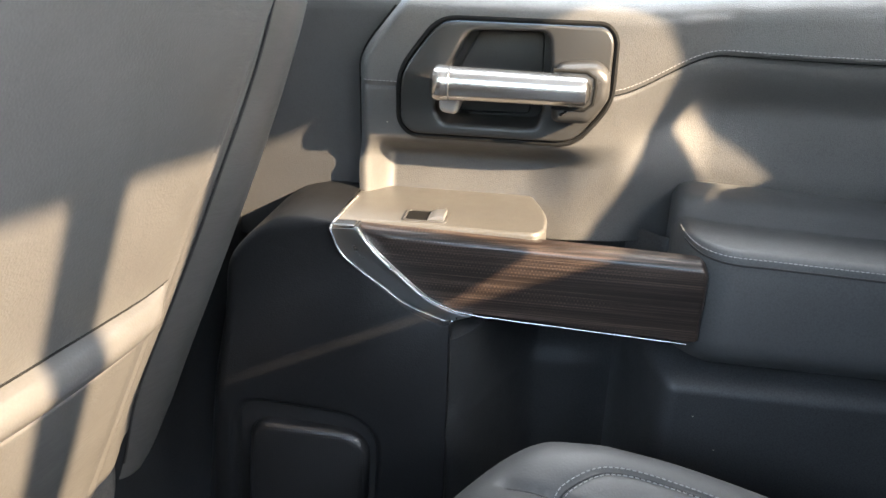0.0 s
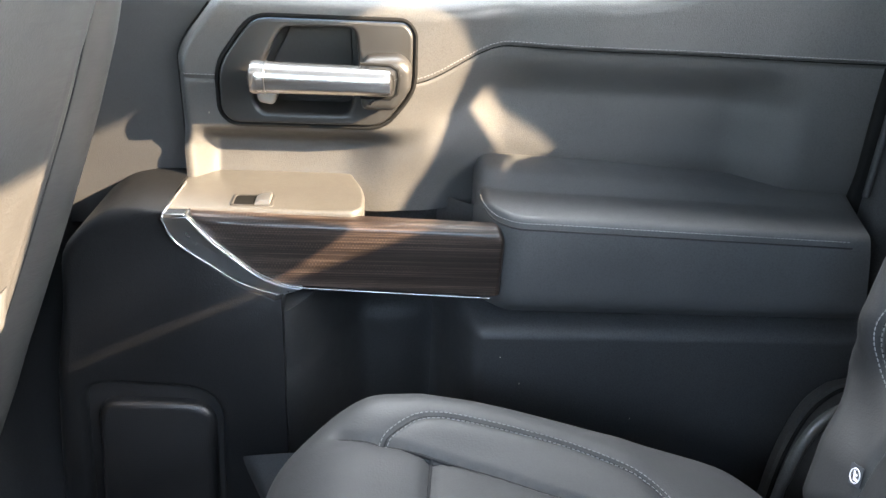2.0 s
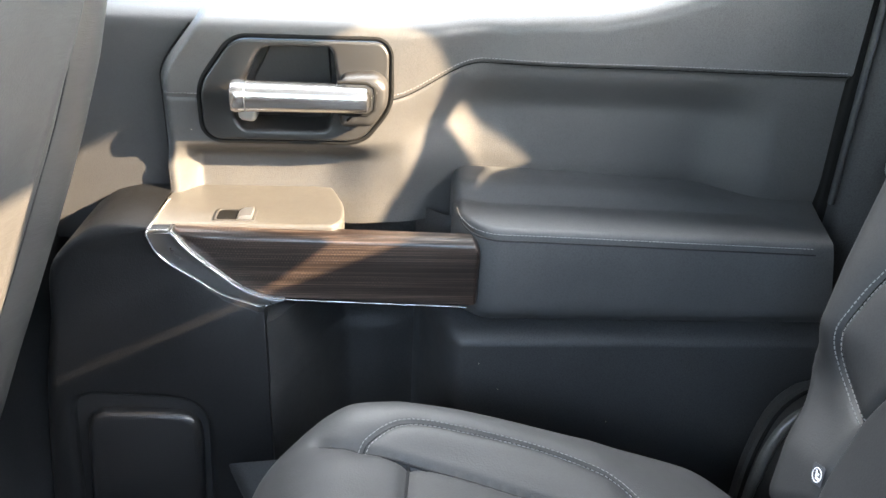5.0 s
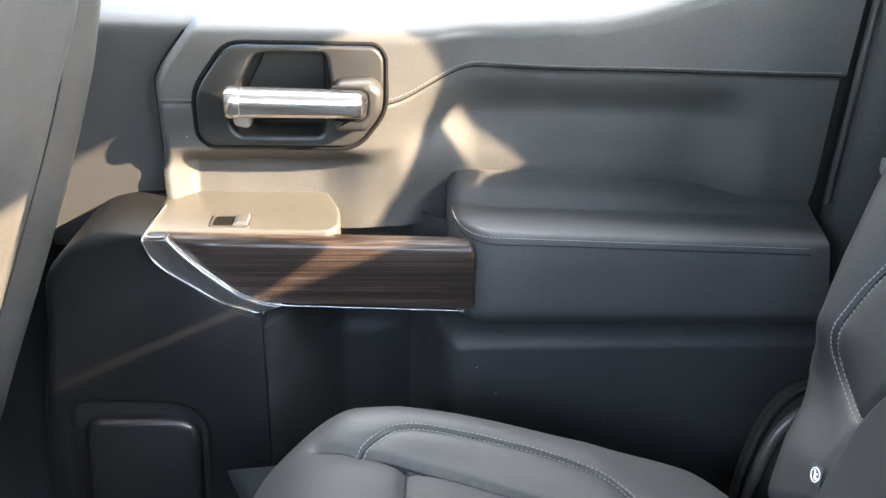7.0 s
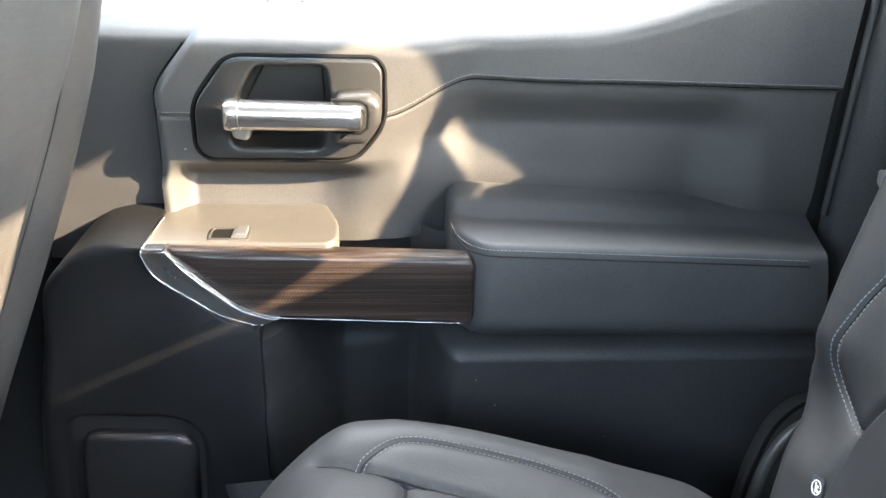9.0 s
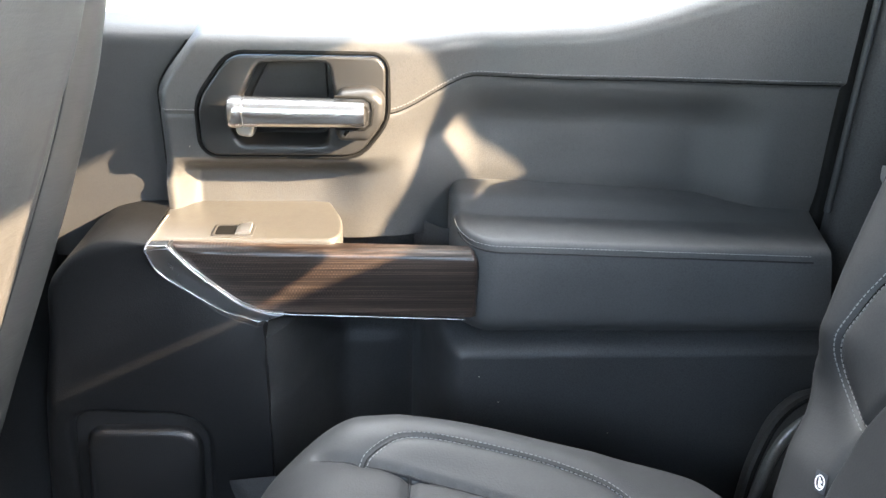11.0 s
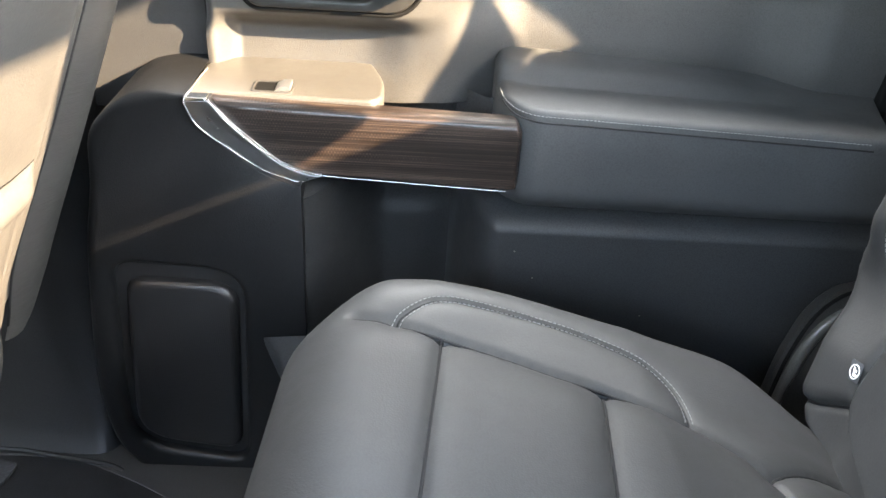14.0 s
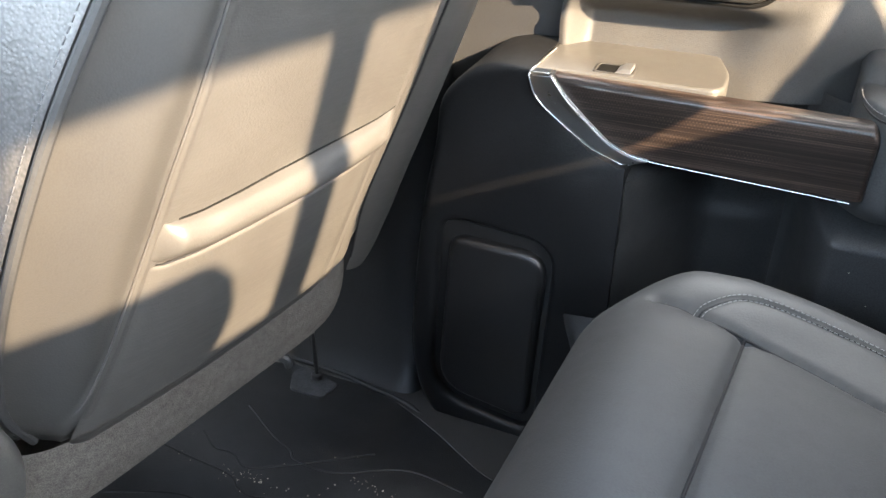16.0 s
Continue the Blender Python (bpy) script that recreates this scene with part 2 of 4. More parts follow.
def inset(o, d):
    """The outline moved inwards by d."""
    o = [np.array(p) for p in o]
    sign, n, out = (1 if area2([tuple(p) for p in o]) > 0 else -1), len(o), []
    for i in range(n):
        a, b = o[i] - o[i - 1], o[(i + 1) % n] - o[i]
        a, b = a / (np.linalg.norm(a) + 1e-12), b / (np.linalg.norm(b) + 1e-12)
        na, nb = np.array((-a[1], a[0])) * sign, np.array((-b[1], b[0])) * sign
        m = na + nb
        out.append(o[i] + m * (d / max(0.5, m @ m / 2)))
    return out


def rings(loops, close_first=True, close_last=True, bm=None):
    """A skin over loops of equally many points."""
    bm = bm or bmesh.new()
    rows = [[bm.verts.new(p) for p in loop] for loop in loops]
    n = len(rows[0])
    for a, b in zip(rows, rows[1:]):
        for i in range(n):
            bm.faces.new((a[i], a[(i + 1) % n], b[(i + 1) % n], b[i]))
    if close_first:
        bm.faces.new(rows[0])
    if close_last:
        bm.faces.new(rows[-1][::-1])
    return bm


def lift(axis, depth):
    """Lays a 2D point at a depth along an axis."""
    return {"y": lambda p: (p[0], depth, p[1]), "z": lambda p: (p[0], p[1], depth), "x": lambda p: (depth, p[0], p[1])}[axis]


def slab(outline, back, front, edge=0.003, axis="y", steps=4, bm=None):
    """A plate with a rounded front edge, its outline in the plane across axis, from back to front."""
    s = 1 if front > back else -1
    loops = [[lift(axis, back)(p) for p in outline]]
    for k in range(steps + 1):
        a = math.pi / 2 * k / steps
        o = inset(outline, edge * (1 - math.cos(a)))
        loops.append([lift(axis, front - s * edge * (1 - math.sin(a)))(p) for p in o])
    return rings(loops, bm=bm)


def plate_with_hole(outer, hole, back, front, edge, floor, hole_edge=0.003, axis="y", soft=None):
    """A plate with a rounded rim, whose hole has walls down to floor; open at the hole's floor."""
    s, bm = (1 if front > back else -1), bmesh.new()
    loops = [[lift(axis, back)(p) for p in outer]]
    for k in range(6):
        a = math.pi / 2 * k / 5
        moved = inset(outer, edge * (1 - math.cos(a)))
        loop = []
        for k2, (p, q) in enumerate(zip(outer, moved)):
            f = soft[k2] if soft else 1.0
            loop.append(lift(axis, front - s * edge * f * (1 - math.sin(a)))((p[0] + (q[0] - p[0]) * f, p[1] + (q[1] - p[1]) * f)))
        loops.append(loop)
    inner = []
    for k in range(4):
        a = math.pi / 2 * k / 3
        inner.append([lift(axis, front - s * hole_edge * (1 - math.cos(a)))(p) for p in inset(hole, -hole_edge * (1 - math.sin(a)))])
    inner.append([lift(axis, floor)(p) for p in hole])
    edges = []
    for group, face in ((loops, -1), (inner, 0)):
        rows = [[bm.verts.new(p) for p in loop] for loop in group]
        n = len(rows[0])
        for a, b in zip(rows, rows[1:]):
            for i in range(n):
                bm.faces.new((a[i], a[(i + 1) % n], b[(i + 1) % n], b[i]))
        rim = rows[face]
        edges += [bm.edges.get((rim[i], rim[(i + 1) % n])) for i in range(n)]
    made = bmesh.ops.triangle_fill(bm, edges=edges, use_beauty=True)["geom"]
    pick = {"y": (0, 2), "z": (0, 1), "x": (1, 2)}[axis]
    bmesh.ops.delete(bm, geom=[f for f in made if isinstance(f, bmesh.types.BMFace) and inside(inset(hole, -hole_edge), *(f.calc_center_median()[k] for k in pick))], context="FACES_ONLY")
    return bm


def inside(outline, x, y):
    hit = False
    for (ax, ay), (bx, by) in zip(outline, outline[1:] + outline[:1]):
        if (ay > y) != (by > y) and x < ax + (y - ay) / (by - ay) * (bx - ax):
            hit = not hit
    return hit


def sheet(us, vs, fn, bm=None):
    """A skin over a grid; fn takes arrays u, v and gives x, y, z."""
    bm = bm or bmesh.new()
    u, v = np.meshgrid(np.array(us, float), np.array(vs, float), indexing="ij")
    x, y, z = (np.broadcast_to(c, u.shape) for c in fn(u, v))
    rows = [[bm.verts.new((x[i, j], y[i, j], z[i, j])) for j in range(len(vs))] for i in range(len(us))]
    for i in range(len(us) - 1):
        for j in range(len(vs) - 1):
            bm.faces.new((rows[i][j], rows[i + 1][j], rows[i + 1][j + 1], rows[i][j + 1]))
    return bm


def spline(points, n):
    """n points along a smooth curve through the points."""
    p = np.array(points, float)
    p = np.vstack((2 * p[0] - p[1], p, 2 * p[-1] - p[-2]))
    out = []
    for k in range(n):
        s = k / (n - 1) * (len(p) - 3)
        i = min(int(s), len(p) - 4)
        t = s - i
        a, b, c, d = p[i:i + 4]
        out.append(0.5 * (2 * b + (c - a) * t + (2 * a - 5 * b + 4 * c - d) * t * t + (3 * b - a - 3 * c + d) * t ** 3))
    return out


def tube(path, radius, sides=8, bm=None, flat=1.0, up=(0, 0, 1)):
    """A rod along a path; flat squashes it along its second axis."""
    path = [Vector(p) for p in path]
    loops = []
    for i, p in enumerate(path):
        t = (path[min(i + 1, len(path) - 1)] - path[max(i - 1, 0)]).normalized()
        a = t.cross(Vector(up))
        a = a.normalized() if a.length > 1e-6 else Vector((1, 0, 0))
        b = a.cross(t)
        loops.append([p + (a * math.cos(q) * flat + b * math.sin(q)) * radius for q in (2 * math.pi * k / sides for k in range(sides))])
    return rings(loops, bm=bm)


def stitches(path, length=0.0042, gap=0.0022, radius=0.0005):
    """Separate threads along a path, each sunk at its ends."""
    path = [Vector(p) for p in path]
    total, bm, at = [0.0], bmesh.new(), 0.0
    for a, b in zip(path, path[1:]):
        total.append(total[-1] + (b - a).length)

    def on(s):
        i = min(max(0, int(np.searchsorted(total, s)) - 1), len(path) - 2)
        return path[i].lerp(path[i + 1], (s - total[i]) / max(1e-9, total[i + 1] - total[i]))
    while at + length < total[-1]:
        tube([on(at), on(at + length * 0.5), on(at + length)], radius, 5, bm)
        at += length + gap
    return bm


def box(lo, hi, edge=0.004, axis="z"):
    i = {"x": (1, 2, 0), "y": (0, 2, 1), "z": (0, 1, 2)}[axis]
    o = [(lo[i[0]], lo[i[1]]), (hi[i[0]], lo[i[1]]), (hi[i[0]], hi[i[1]]), (lo[i[0]], hi[i[1]])]
    return slab(rounded(o, edge, 3), lo[i[2]], hi[i[2]], edge, axis)


# ---- ground outside ----
GROUND = grained("light_concrete", (0.30, 0.29, 0.27), (0.38, 0.37, 0.34), 0.85, 40, 0.002, 0.5, wide=0.6)
tagged(part("ground", sheet(np.linspace(-400, 400, 5), np.linspace(-400, 400, 5), lambda u, v: (u, v, -0.55)), GROUND), "pale sunlit concrete ground outside the vehicle", "ground", kind="structure")


# ---- cabin shell ----
def wall_with_openings(name, axis, depth0, depth1, outer, holes, mat, label):
    """A body wall between two depths, pierced by openings with walls through its thickness."""
    bm = bmesh.new()
    rim = []
    for depth in (depth0, depth1):
        loops = []
        for o in [outer] + holes:
            vs = [bm.verts.new(lift(axis, depth)(p)) for p in o]
            es = [bm.edges.new((a, b)) for a, b in zip(vs, vs[1:] + vs[:1])]
            loops.append((vs, es))
        bmesh.ops.triangle_fill(bm, edges=[e for _, es in loops for e in es], use_beauty=True)
        rim.append([vs for vs, _ in loops])
    for a, b in zip(*rim):
        for i in range(len(a)):
            bm.faces.new((a[i], a[(i + 1) % len(a)], b[(i + 1) % len(b)], b[i]))
    ob = part(name, bm, mat, smooth=False)
    return tagged(ob, label, "wall", kind="structure")


ROOF = 1.34
tagged(part("floor", box((-1.5, -1.46, 0.02), (0.92, 0.06, 0.095), 0.004), CARPET), "dark carpeted cabin floor", "floor", kind="structure")
tagged(part("ceiling", box((-1.56, -1.52, ROOF), (0.98, -0.005, ROOF + 0.05), 0.004), HEADLINER), "grey fabric headliner under the cab roof", "ceiling", kind="structure")
wall_with_openings("wall_left", "y", -1.46, -1.52, [(-1.5, 0.02), (0.98, 0.02), (0.98, ROOF), (-1.5, ROOF)],
                   [rounded([(-1.0, 0.82), (-0.26, 0.82), (-0.26, 1.25), (-0.72, 1.25)], 0.03),
                    rounded([(-0.16, 0.82), (0.42, 0.82), (0.64, 0.90), (0.64, 1.20), (0.52, 1.27), (-0.16, 1.27)], 0.04)],
                   HARD, "dark trimmed cab side with two window openings")
# out of view; its opening outlines are traced back from the sun patches
wall_with_openings("wall_back", "x", 0.92, 0.935, [(-1.46, 0.02), (0.06, 0.02), (0.06, ROOF), (-1.46, ROOF)],
                   [rounded([(-1.30, 0.922), (-1.005, 0.922), (-1.002, 1.162), (-1.26, 1.158)], 0.012),
                    rounded([(-0.962, 0.922), (-0.85, 0.924), (-0.835, 0.955), (-0.735, 0.955), (-0.722, 0.9405), (-0.70, 0.9395), (-0.645, 0.9360), (-0.59, 0.9325), (-0.56, 0.929), (-0.392, 0.922), (-0.387, 0.950), (-0.383, 0.980), (-0.374, 1.010), (-0.371, 1.035), (-0.379, 1.054), (-0.385, 1.072), (-0.406, 1.102), (-0.425, 1.130), (-0.438, 1.158), (-0.455, 1.174, 0.015), (-0.958, 1.164)], 0.008),
                    rounded([(-0.350, 1.038), (-0.330, 1.020), (-0.305, 0.974), (-0.292, 0.949), (-0.277, 0.918), (-0.300, 0.914), (-0.362, 0.913), (-0.380, 0.928), (-0.354, 0.939), (-0.316, 0.939), (-0.336, 0.980), (-0.357, 1.019)], 0.003)],
                   HARD, "dark trimmed cab back, unseen, its divided rear window cut to shape the sun patches")
wall_with_openings("wall_front", "x", -1.50, -1.56, [(-1.52, 0.02), (0.10, 0.02), (0.10, ROOF), (-1.52, ROOF)],
                   [rounded([(-1.38, 0.88), (-0.06, 0.88), (-0.14, 1.27), (-1.30, 1.27)], 0.06)],
                   HARD, "dark trimmed cab front with the windscreen opening")

# ---- rear door ----
side = wall_with_openings("wall_right", "y", 0.058, 0.10, [(-1.5, -0.07), (0.98, -0.07), (0.98, ROOF), (-1.5, ROOF)],
                          [rounded([(-1.0, 0.84), (-0.30, 0.84), (-0.30, 1.27), (-0.72, 1.27)], 0.03),
                           rounded([(-0.19, 0.800), (0.30, 0.802), (0.40, 0.808), (0.50, 0.825), (0.60, 0.852), (0.67, 0.885), (0.67, 1.20), (0.58, 1.27), (-0.19, 1.27)], 0.02)],
                          HARD, "dark trimmed cab side with two window openings")
side.matrix_basis = DOOR
pane = part("window_1", box((-0.22, 0.070, 0.78), (0.70, 0.074, 1.29), 0.001), GLASS)
pane.matrix_basis = DOOR
pane.visible_shadow = False
tagged(pane, "clear side window glass in the rear door", "window", kind="structure")
door = thing("rear_door", "dark leather-trimmed rear door with wood inlay and chrome handle, closed", "car door", (0.28, 0.0, 0.04), DOOR)


def sill_z(x):
    return 0.832 + 0.012 * sm(0.22, 0.42, x) + 0.058 * sm(0.40, 0.66, x)


def stitch_z(x):
    return 0.7415 + 0.041 * sm(0.190, 0.300, x) - 0.003 * sm(0.45, 0.7, x)


def seam_x(z):
    return -0.052 + 0.050 * sm(0.755, 0.845, z) ** 1.0


def upper_y(x, z):
    zs = stitch_z(x)
    dish = 1 - sm(0.004, 0.034, x - seam_x(z))
    lean = x - 0.6 * (z - 0.74)
    y = 0.008 - 0.022 * (1 - sm(0.17, 0.28, lean)) - 0.008 * sm(0.20, 0.30, lean) * sm(0.60, 0.66, z)
    under = (0.036 * sm(0.693, 0.662, z) - 0.010 * sm(0.660, 0.600, z)) * (1 - sm(0.17, 0.27, lean))                     # sinks away under the bezel
    y = y + under * (1 - 0.85 * dish) * (1 - 0.4 * sm(0.12, 0.20, x))
    y = y + 0.008 * sm(0.205, 0.265, lean) * sm(0.66, 0.72, z) * (1 - sm(0.30, 0.42, x))                                   # falls off beside the bezel
    y = y - (0.003 + 0.006 * sm(0.27, 0.36, x)) * sm(-0.006, 0.004, z - zs) * sm(0.2, 0.3, x)                                # fold above the seam
    under = sm(0.004, 0.062, zs - z)
    y = y + 0.06 * np.clip(zs - 0.004 - z, 0, 0.10) * sm(0.16, 0.24, x) * (1 - sm(0.56, 0.66, x))
    y = y + 0.030 * under * sm(0.205, 0.31, x) * (1 - sm(0.56, 0.65, x))                      # hollow under the fold
    y = y + 0.0020 * np.exp(-((z - zs) / 0.0022) ** 2)
    t = np.clip((z - (sill_z(x) - 0.026)) / 0.026, 0, 1)
    y = y + 0.045 * (1 - np.sqrt(np.clip(1 - t ** 2.6, 0, 1)))                                  # rolls over to the glass
    e = np.clip(1 - (x - seam_x(z)) / 0.014, 0, 1)
    return y + 0.020 * e ** 2.2 * (0.1 + 0.9 * sm(0.655, 0.690, z))


BEZEL = rounded([(-0.009, 0.757), (0.030, 0.809), (0.188, 0.809), (0.198, 0.797), (0.198, 0.735), (0.166, 0.693), (0.004, 0.693), (-0.009, 0.706)], 0.018)
zs_ = np.linspace(0, 1, 120)
bm = sheet(np.concatenate((np.linspace(0, 0.06, 22), np.linspace(0.066, 1, 230))), zs_,
           lambda u, v: (lambda x0, z: (lambda x: (x, upper_y(x, z), z))(seam_x(z) + u * (0.713 + 0.012 * sm(0.74, 0.60, z) - seam_x(z))))(u, 0.585 + v * (sill_z(-0.05 + u * 0.766) - 0.585)))
bmesh.ops.delete(bm, geom=[f for f in bm.faces if inside(BEZEL, f.calc_center_median().x, f.calc_center_median().z)], context="FACES")
part("upper_trim", bm, SOFT, door, "black grained soft trim with grey seam")
line = [(x, float(upper_y(np.array(x), np.array(stitch_z(x) + 0.0055))) - 0.0004, float(stitch_z(x)) + 0.0055) for x in np.linspace(0.20, 0.708, 110)]
part("stitching", stitches(line, 0.0026, 0.0013, 0.0004), THREAD, door, "grey thread")
part("seam", tube([(x, float(upper_y(np.array(x), np.array(stitch_z(x)))) - 0.0002, float(stitch_z(x))) for x in np.linspace(0.20, 0.710, 90)], 0.0009, 6), RUBBER, door)
part("seam", tube([(float(seam_x(z)) - 0.001, 0.012, z) for z in np.linspace(0.60, 0.815, 40)], 0.0022, 6, up=(1, 0, 0)), RUBBER, door)
line = [(x, float(upper_y(np.array(x), np.array(0.746))) - 0.0006, 0.746) for x in np.linspace(-0.046, -0.010, 12)]
part("stitching", stitches(line, 0.0026, 0.0013, 0.0004), THREAD, door, "grey thread")

bm = sheet(np.linspace(0, 1, 20), np.linspace(0.56, 0.836, 40), lambda u, z: (-0.25 + u * (seam_x(z) + 0.25 - 0.001 + 0.016 * sm(0.785, 0.815, z)), 0.011 + 0.042 * np.clip((z - 0.815) / 0.02, 0, 1) ** 2 + 0 * u, z))
part("front_trim", bm, FRONTMAT, door, "hard grained plastic")
# weather strip at the glass
part("window_seal", tube([(x, 0.050, float(sill_z(x)) - 0.022) for x in np.linspace(-0.19, 0.70, 60)], 0.007, 8, flat=0.8), RUBBER, door, "black rubber")

# handle bezel
CUP = rounded([(0.032, 0.745), (0.060, 0.7985), (0.135, 0.800), (0.1395, 0.762), (0.1295, 0.7085), (0.036, 0.7085), (0.029, 0.722)], 0.010)
part("bezel_gasket", tube([(p[0], -0.0125, p[1]) for p in BEZEL + BEZEL[:2]], 0.0028, 8, up=(0, 1, 0)), RUBBER, door, "black gasket")
bez = part("handle_bezel", plate_with_hole([tuple(p) for p in inset(BEZEL, 0.0032)], CUP, 0.0, -0.0185, 0.003, 0.034, hole_edge=0.005), BEZELMAT, door, "grey satin plastic")
part("cup_floor", slab(inset(CUP, -0.002), 0.040, 0.029, 0.001), BLACK, bez)
part("cup_insert", slab(rounded([(0.037, 0.740), (0.066, 0.7945), (0.129, 0.7945), (0.131, 0.740)], 0.006), 0.032, 0.025, 0.002), BLACK, bez)
part("cup_insert", slab(rounded([(0.046, 0.711), (0.046, 0.734), (0.122, 0.734), (0.119, 0.712)], 0.005), 0.032, 0.025, 0.002), BLACK, bez)
LUG = rounded([(0.141, 0.760), (0.146, 0.774), (0.182, 0.777), (0.194, 0.767), (0.194, 0.744), (0.178, 0.721), (0.143, 0.721)], 0.007)
mount = part("lever_mount", slab(LUG, -0.015, -0.046, 0.009), BEZELMAT, bez, "satin grey plastic bump")
part("mount_gap", tube([(x, -0.0455, z) for x, z in ((0.142, 0.7705), (0.172, 0.7700), (0.1795, 0.7655), (0.1812, 0.756), (0.1795, 0.741), (0.172, 0.7355), (0.142, 0.7365))], 0.0019, 8, up=(0, 1, 0)), RUBBER, mount)
part("lever_foot", slab(rounded([(0.034, 0.722), (0.052, 0.719), (0.058, 0.742), (0.034, 0.742)], 0.006), -0.012, -0.030, 0.005), SILVER, bez)


def lever():
    loops = []
    for s in np.linspace(0, 1, 36):
        x = 0.029 + 0.1475 * s
        cap = min(1.0, math.sqrt(max(0.0, 1 - (1 - min(s, 1 - s) / 0.05) ** 2)) if min(s, 1 - s) < 0.05 else 1.0)
        h = (0.0150 - 0.0012 * s + 0.0012 * math.exp(-((s - 0.05) / 0.05) ** 2)) * (0.55 + 0.45 * cap)
        d = (0.0175 + 0.0015 * math.exp(-((s - 0.05) / 0.05) ** 2)) * (0.45 + 0.55 * cap)
        zc = 0.7535 - 0.001 * s
        ring = []
        for k in range(20):
            a = 2 * math.pi * k / 20
            c, q = math.cos(a), math.sin(a)
            ring.append((x, -0.0445 + d * math.copysign(abs(c) ** 0.74, c), zc + h * math.copysign(abs(q) ** 0.74, q)))
        loops.append(ring)
    return rings(loops)


handle = part("release_lever", lever(), SATIN, door, "bright satin chrome lever")
ring = [(0.0475, -0.0445 + 0.0178 * math.copysign(abs(math.cos(a)) ** 0.74, math.cos(a)), 0.7534 + 0.0151 * math.copysign(abs(math.sin(a)) ** 0.74, math.sin(a))) for a in np.linspace(0, 2 * math.pi, 41)]
part("collar_groove", tube(ring, 0.0006, 6, up=(1, 0, 0)), SWEEP, handle, "fine groove round the lever's end")

# pocket tower with the loudspeaker
TOWER = [(0.064, 0.03), (0.064, 0.540), (0.056, 0.538)] + [tuple(p) for p in spline([(0.052, 0.5402), (0.0204, 0.5518), (-0.0094, 0.5733), (-0.0418, 0.5988), (-0.0540, 0.623)], 14)]
TOWER += [tuple(p) for p in spline([(-0.0520, 0.630), (-0.081, 0.630), (-0.104, 0.626), (-0.122, 0.619), (-0.145, 0.601), (-0.163, 0.573), (-0.165, 0.515), (-0.181, 0.402), (-0.196, 0.272), (-0.194, 0.180), (-0.176, 0.125), (-0.13, 0.07), (-0.06, 0.03)], 50)]
SPEAKER = rounded([(-0.147, 0.444, 0.030), (-0.002, 0.436, 0.045), (-0.019, 0.130, 0.030), (-0.170, 0.152, 0.06)], 0.020, 8)
GRILLE = rounded([(-0.137, 0.419, 0.025), (-0.011, 0.415, 0.035), (-0.027, 0.146, 0.028), (-0.160, 0.166, 0.05)], 0.020, 8)


def leaned(bm):
    """The tower's face swells inwards towards its foot."""
    for v in bm.verts:
        if v.co.y < -0.05:
            v.co.y += 0.022 - 0.036 * float(sm(0.60, 0.45, v.co.z))
    return bm


FIRM = [0.1] * 17 + [min(1.0, 0.15 + 0.12 * k) for k in range(50)]
tower = part("pocket_tower", leaned(plate_with_hole(TOWER, SPEAKER, 0.03, -0.130, 0.015, -0.115, hole_edge=0.009, soft=FIRM)), TOWERMAT, door, "hard grained black plastic")
part("speaker_floor", leaned(slab(inset(SPEAKER, -0.004), -0.10, -0.116, 0.001)), BLACK, tower)
# paler plastic than the tower paints in the light on this upturned facet
part("pocket_flare", sheet(np.linspace(0, 1, 14), np.linspace(0, 1.4, 14), lambda r, q: (0.0125 + 0.024 * q + 0.060 * r, -0.1430 - 0.034 * q * np.minimum(1.0, r / 0.25) * (1 + 0 * r), 0.3450 - 0.083 * q + 0.006 * r)), LOWER, tower, "sloping foot of the door pocket, in lighter plastic for the light on it")
part("speaker_grille", leaned(slab(GRILLE, -0.11, -0.128, 0.010)), PERF, tower, "finely perforated black grille")

# armrest front: switch pad, wood, chrome
PAD = rounded([(-0.054, 0.03, 0.001), (-0.054, -0.090, 0.002), (0.138, -0.090, 0.006), (0.147, -0.078, 0.012), (0.147, -0.035, 0.03), (0.125, 0.03, 0.02)], 0.01)
part("switch_pad", slab(PAD, 0.54, 0.6275, 0.004, "z"), PADMAT, door, "grey grained plastic pad")
sw = part("window_switch", plate_with_hole(rounded([(0.009, -0.083), (0.053, -0.083), (0.053, -0.053), (0.009, -0.053)], 0.004), rounded([(0.012, -0.080), (0.050, -0.080), (0.050, -0.056), (0.012, -0.056)], 0.004), 0.625, 0.6287, 0.0008, 0.606, 0.0008, "z"), HARD, door, "window switch")
# flush black plate in place of the shaded hollow beside the rocker
part("well_shade", slab(rounded([(0.0115, -0.0805), (0.0505, -0.0805), (0.0505, -0.0555), (0.0115, -0.0555)], 0.004), 0.612, 0.6281, 0.0003, "z"), RUBBER, sw)
bm = rings([[(x, y, z) for x, z in ((0.030, 0.612), (0.032, 0.612), (0.0495, 0.612), (0.0495, 0.6330), (0.040, 0.6325), (0.0335, 0.6285), (0.030, 0.620))] for y in (-0.079, -0.057)])
part("rocker", bm, SILVER, sw, "silver-grey rocker")
LOW = [tuple(p) for p in spline([(-0.030, 0.626), (-0.0098, 0.603), (0.019, 0.5765), (0.0414, 0.5585), (0.0652, 0.5490), (0.084, 0.5455)], 30)] + [(0.284, 0.5375), (0.2965, 0.538)]


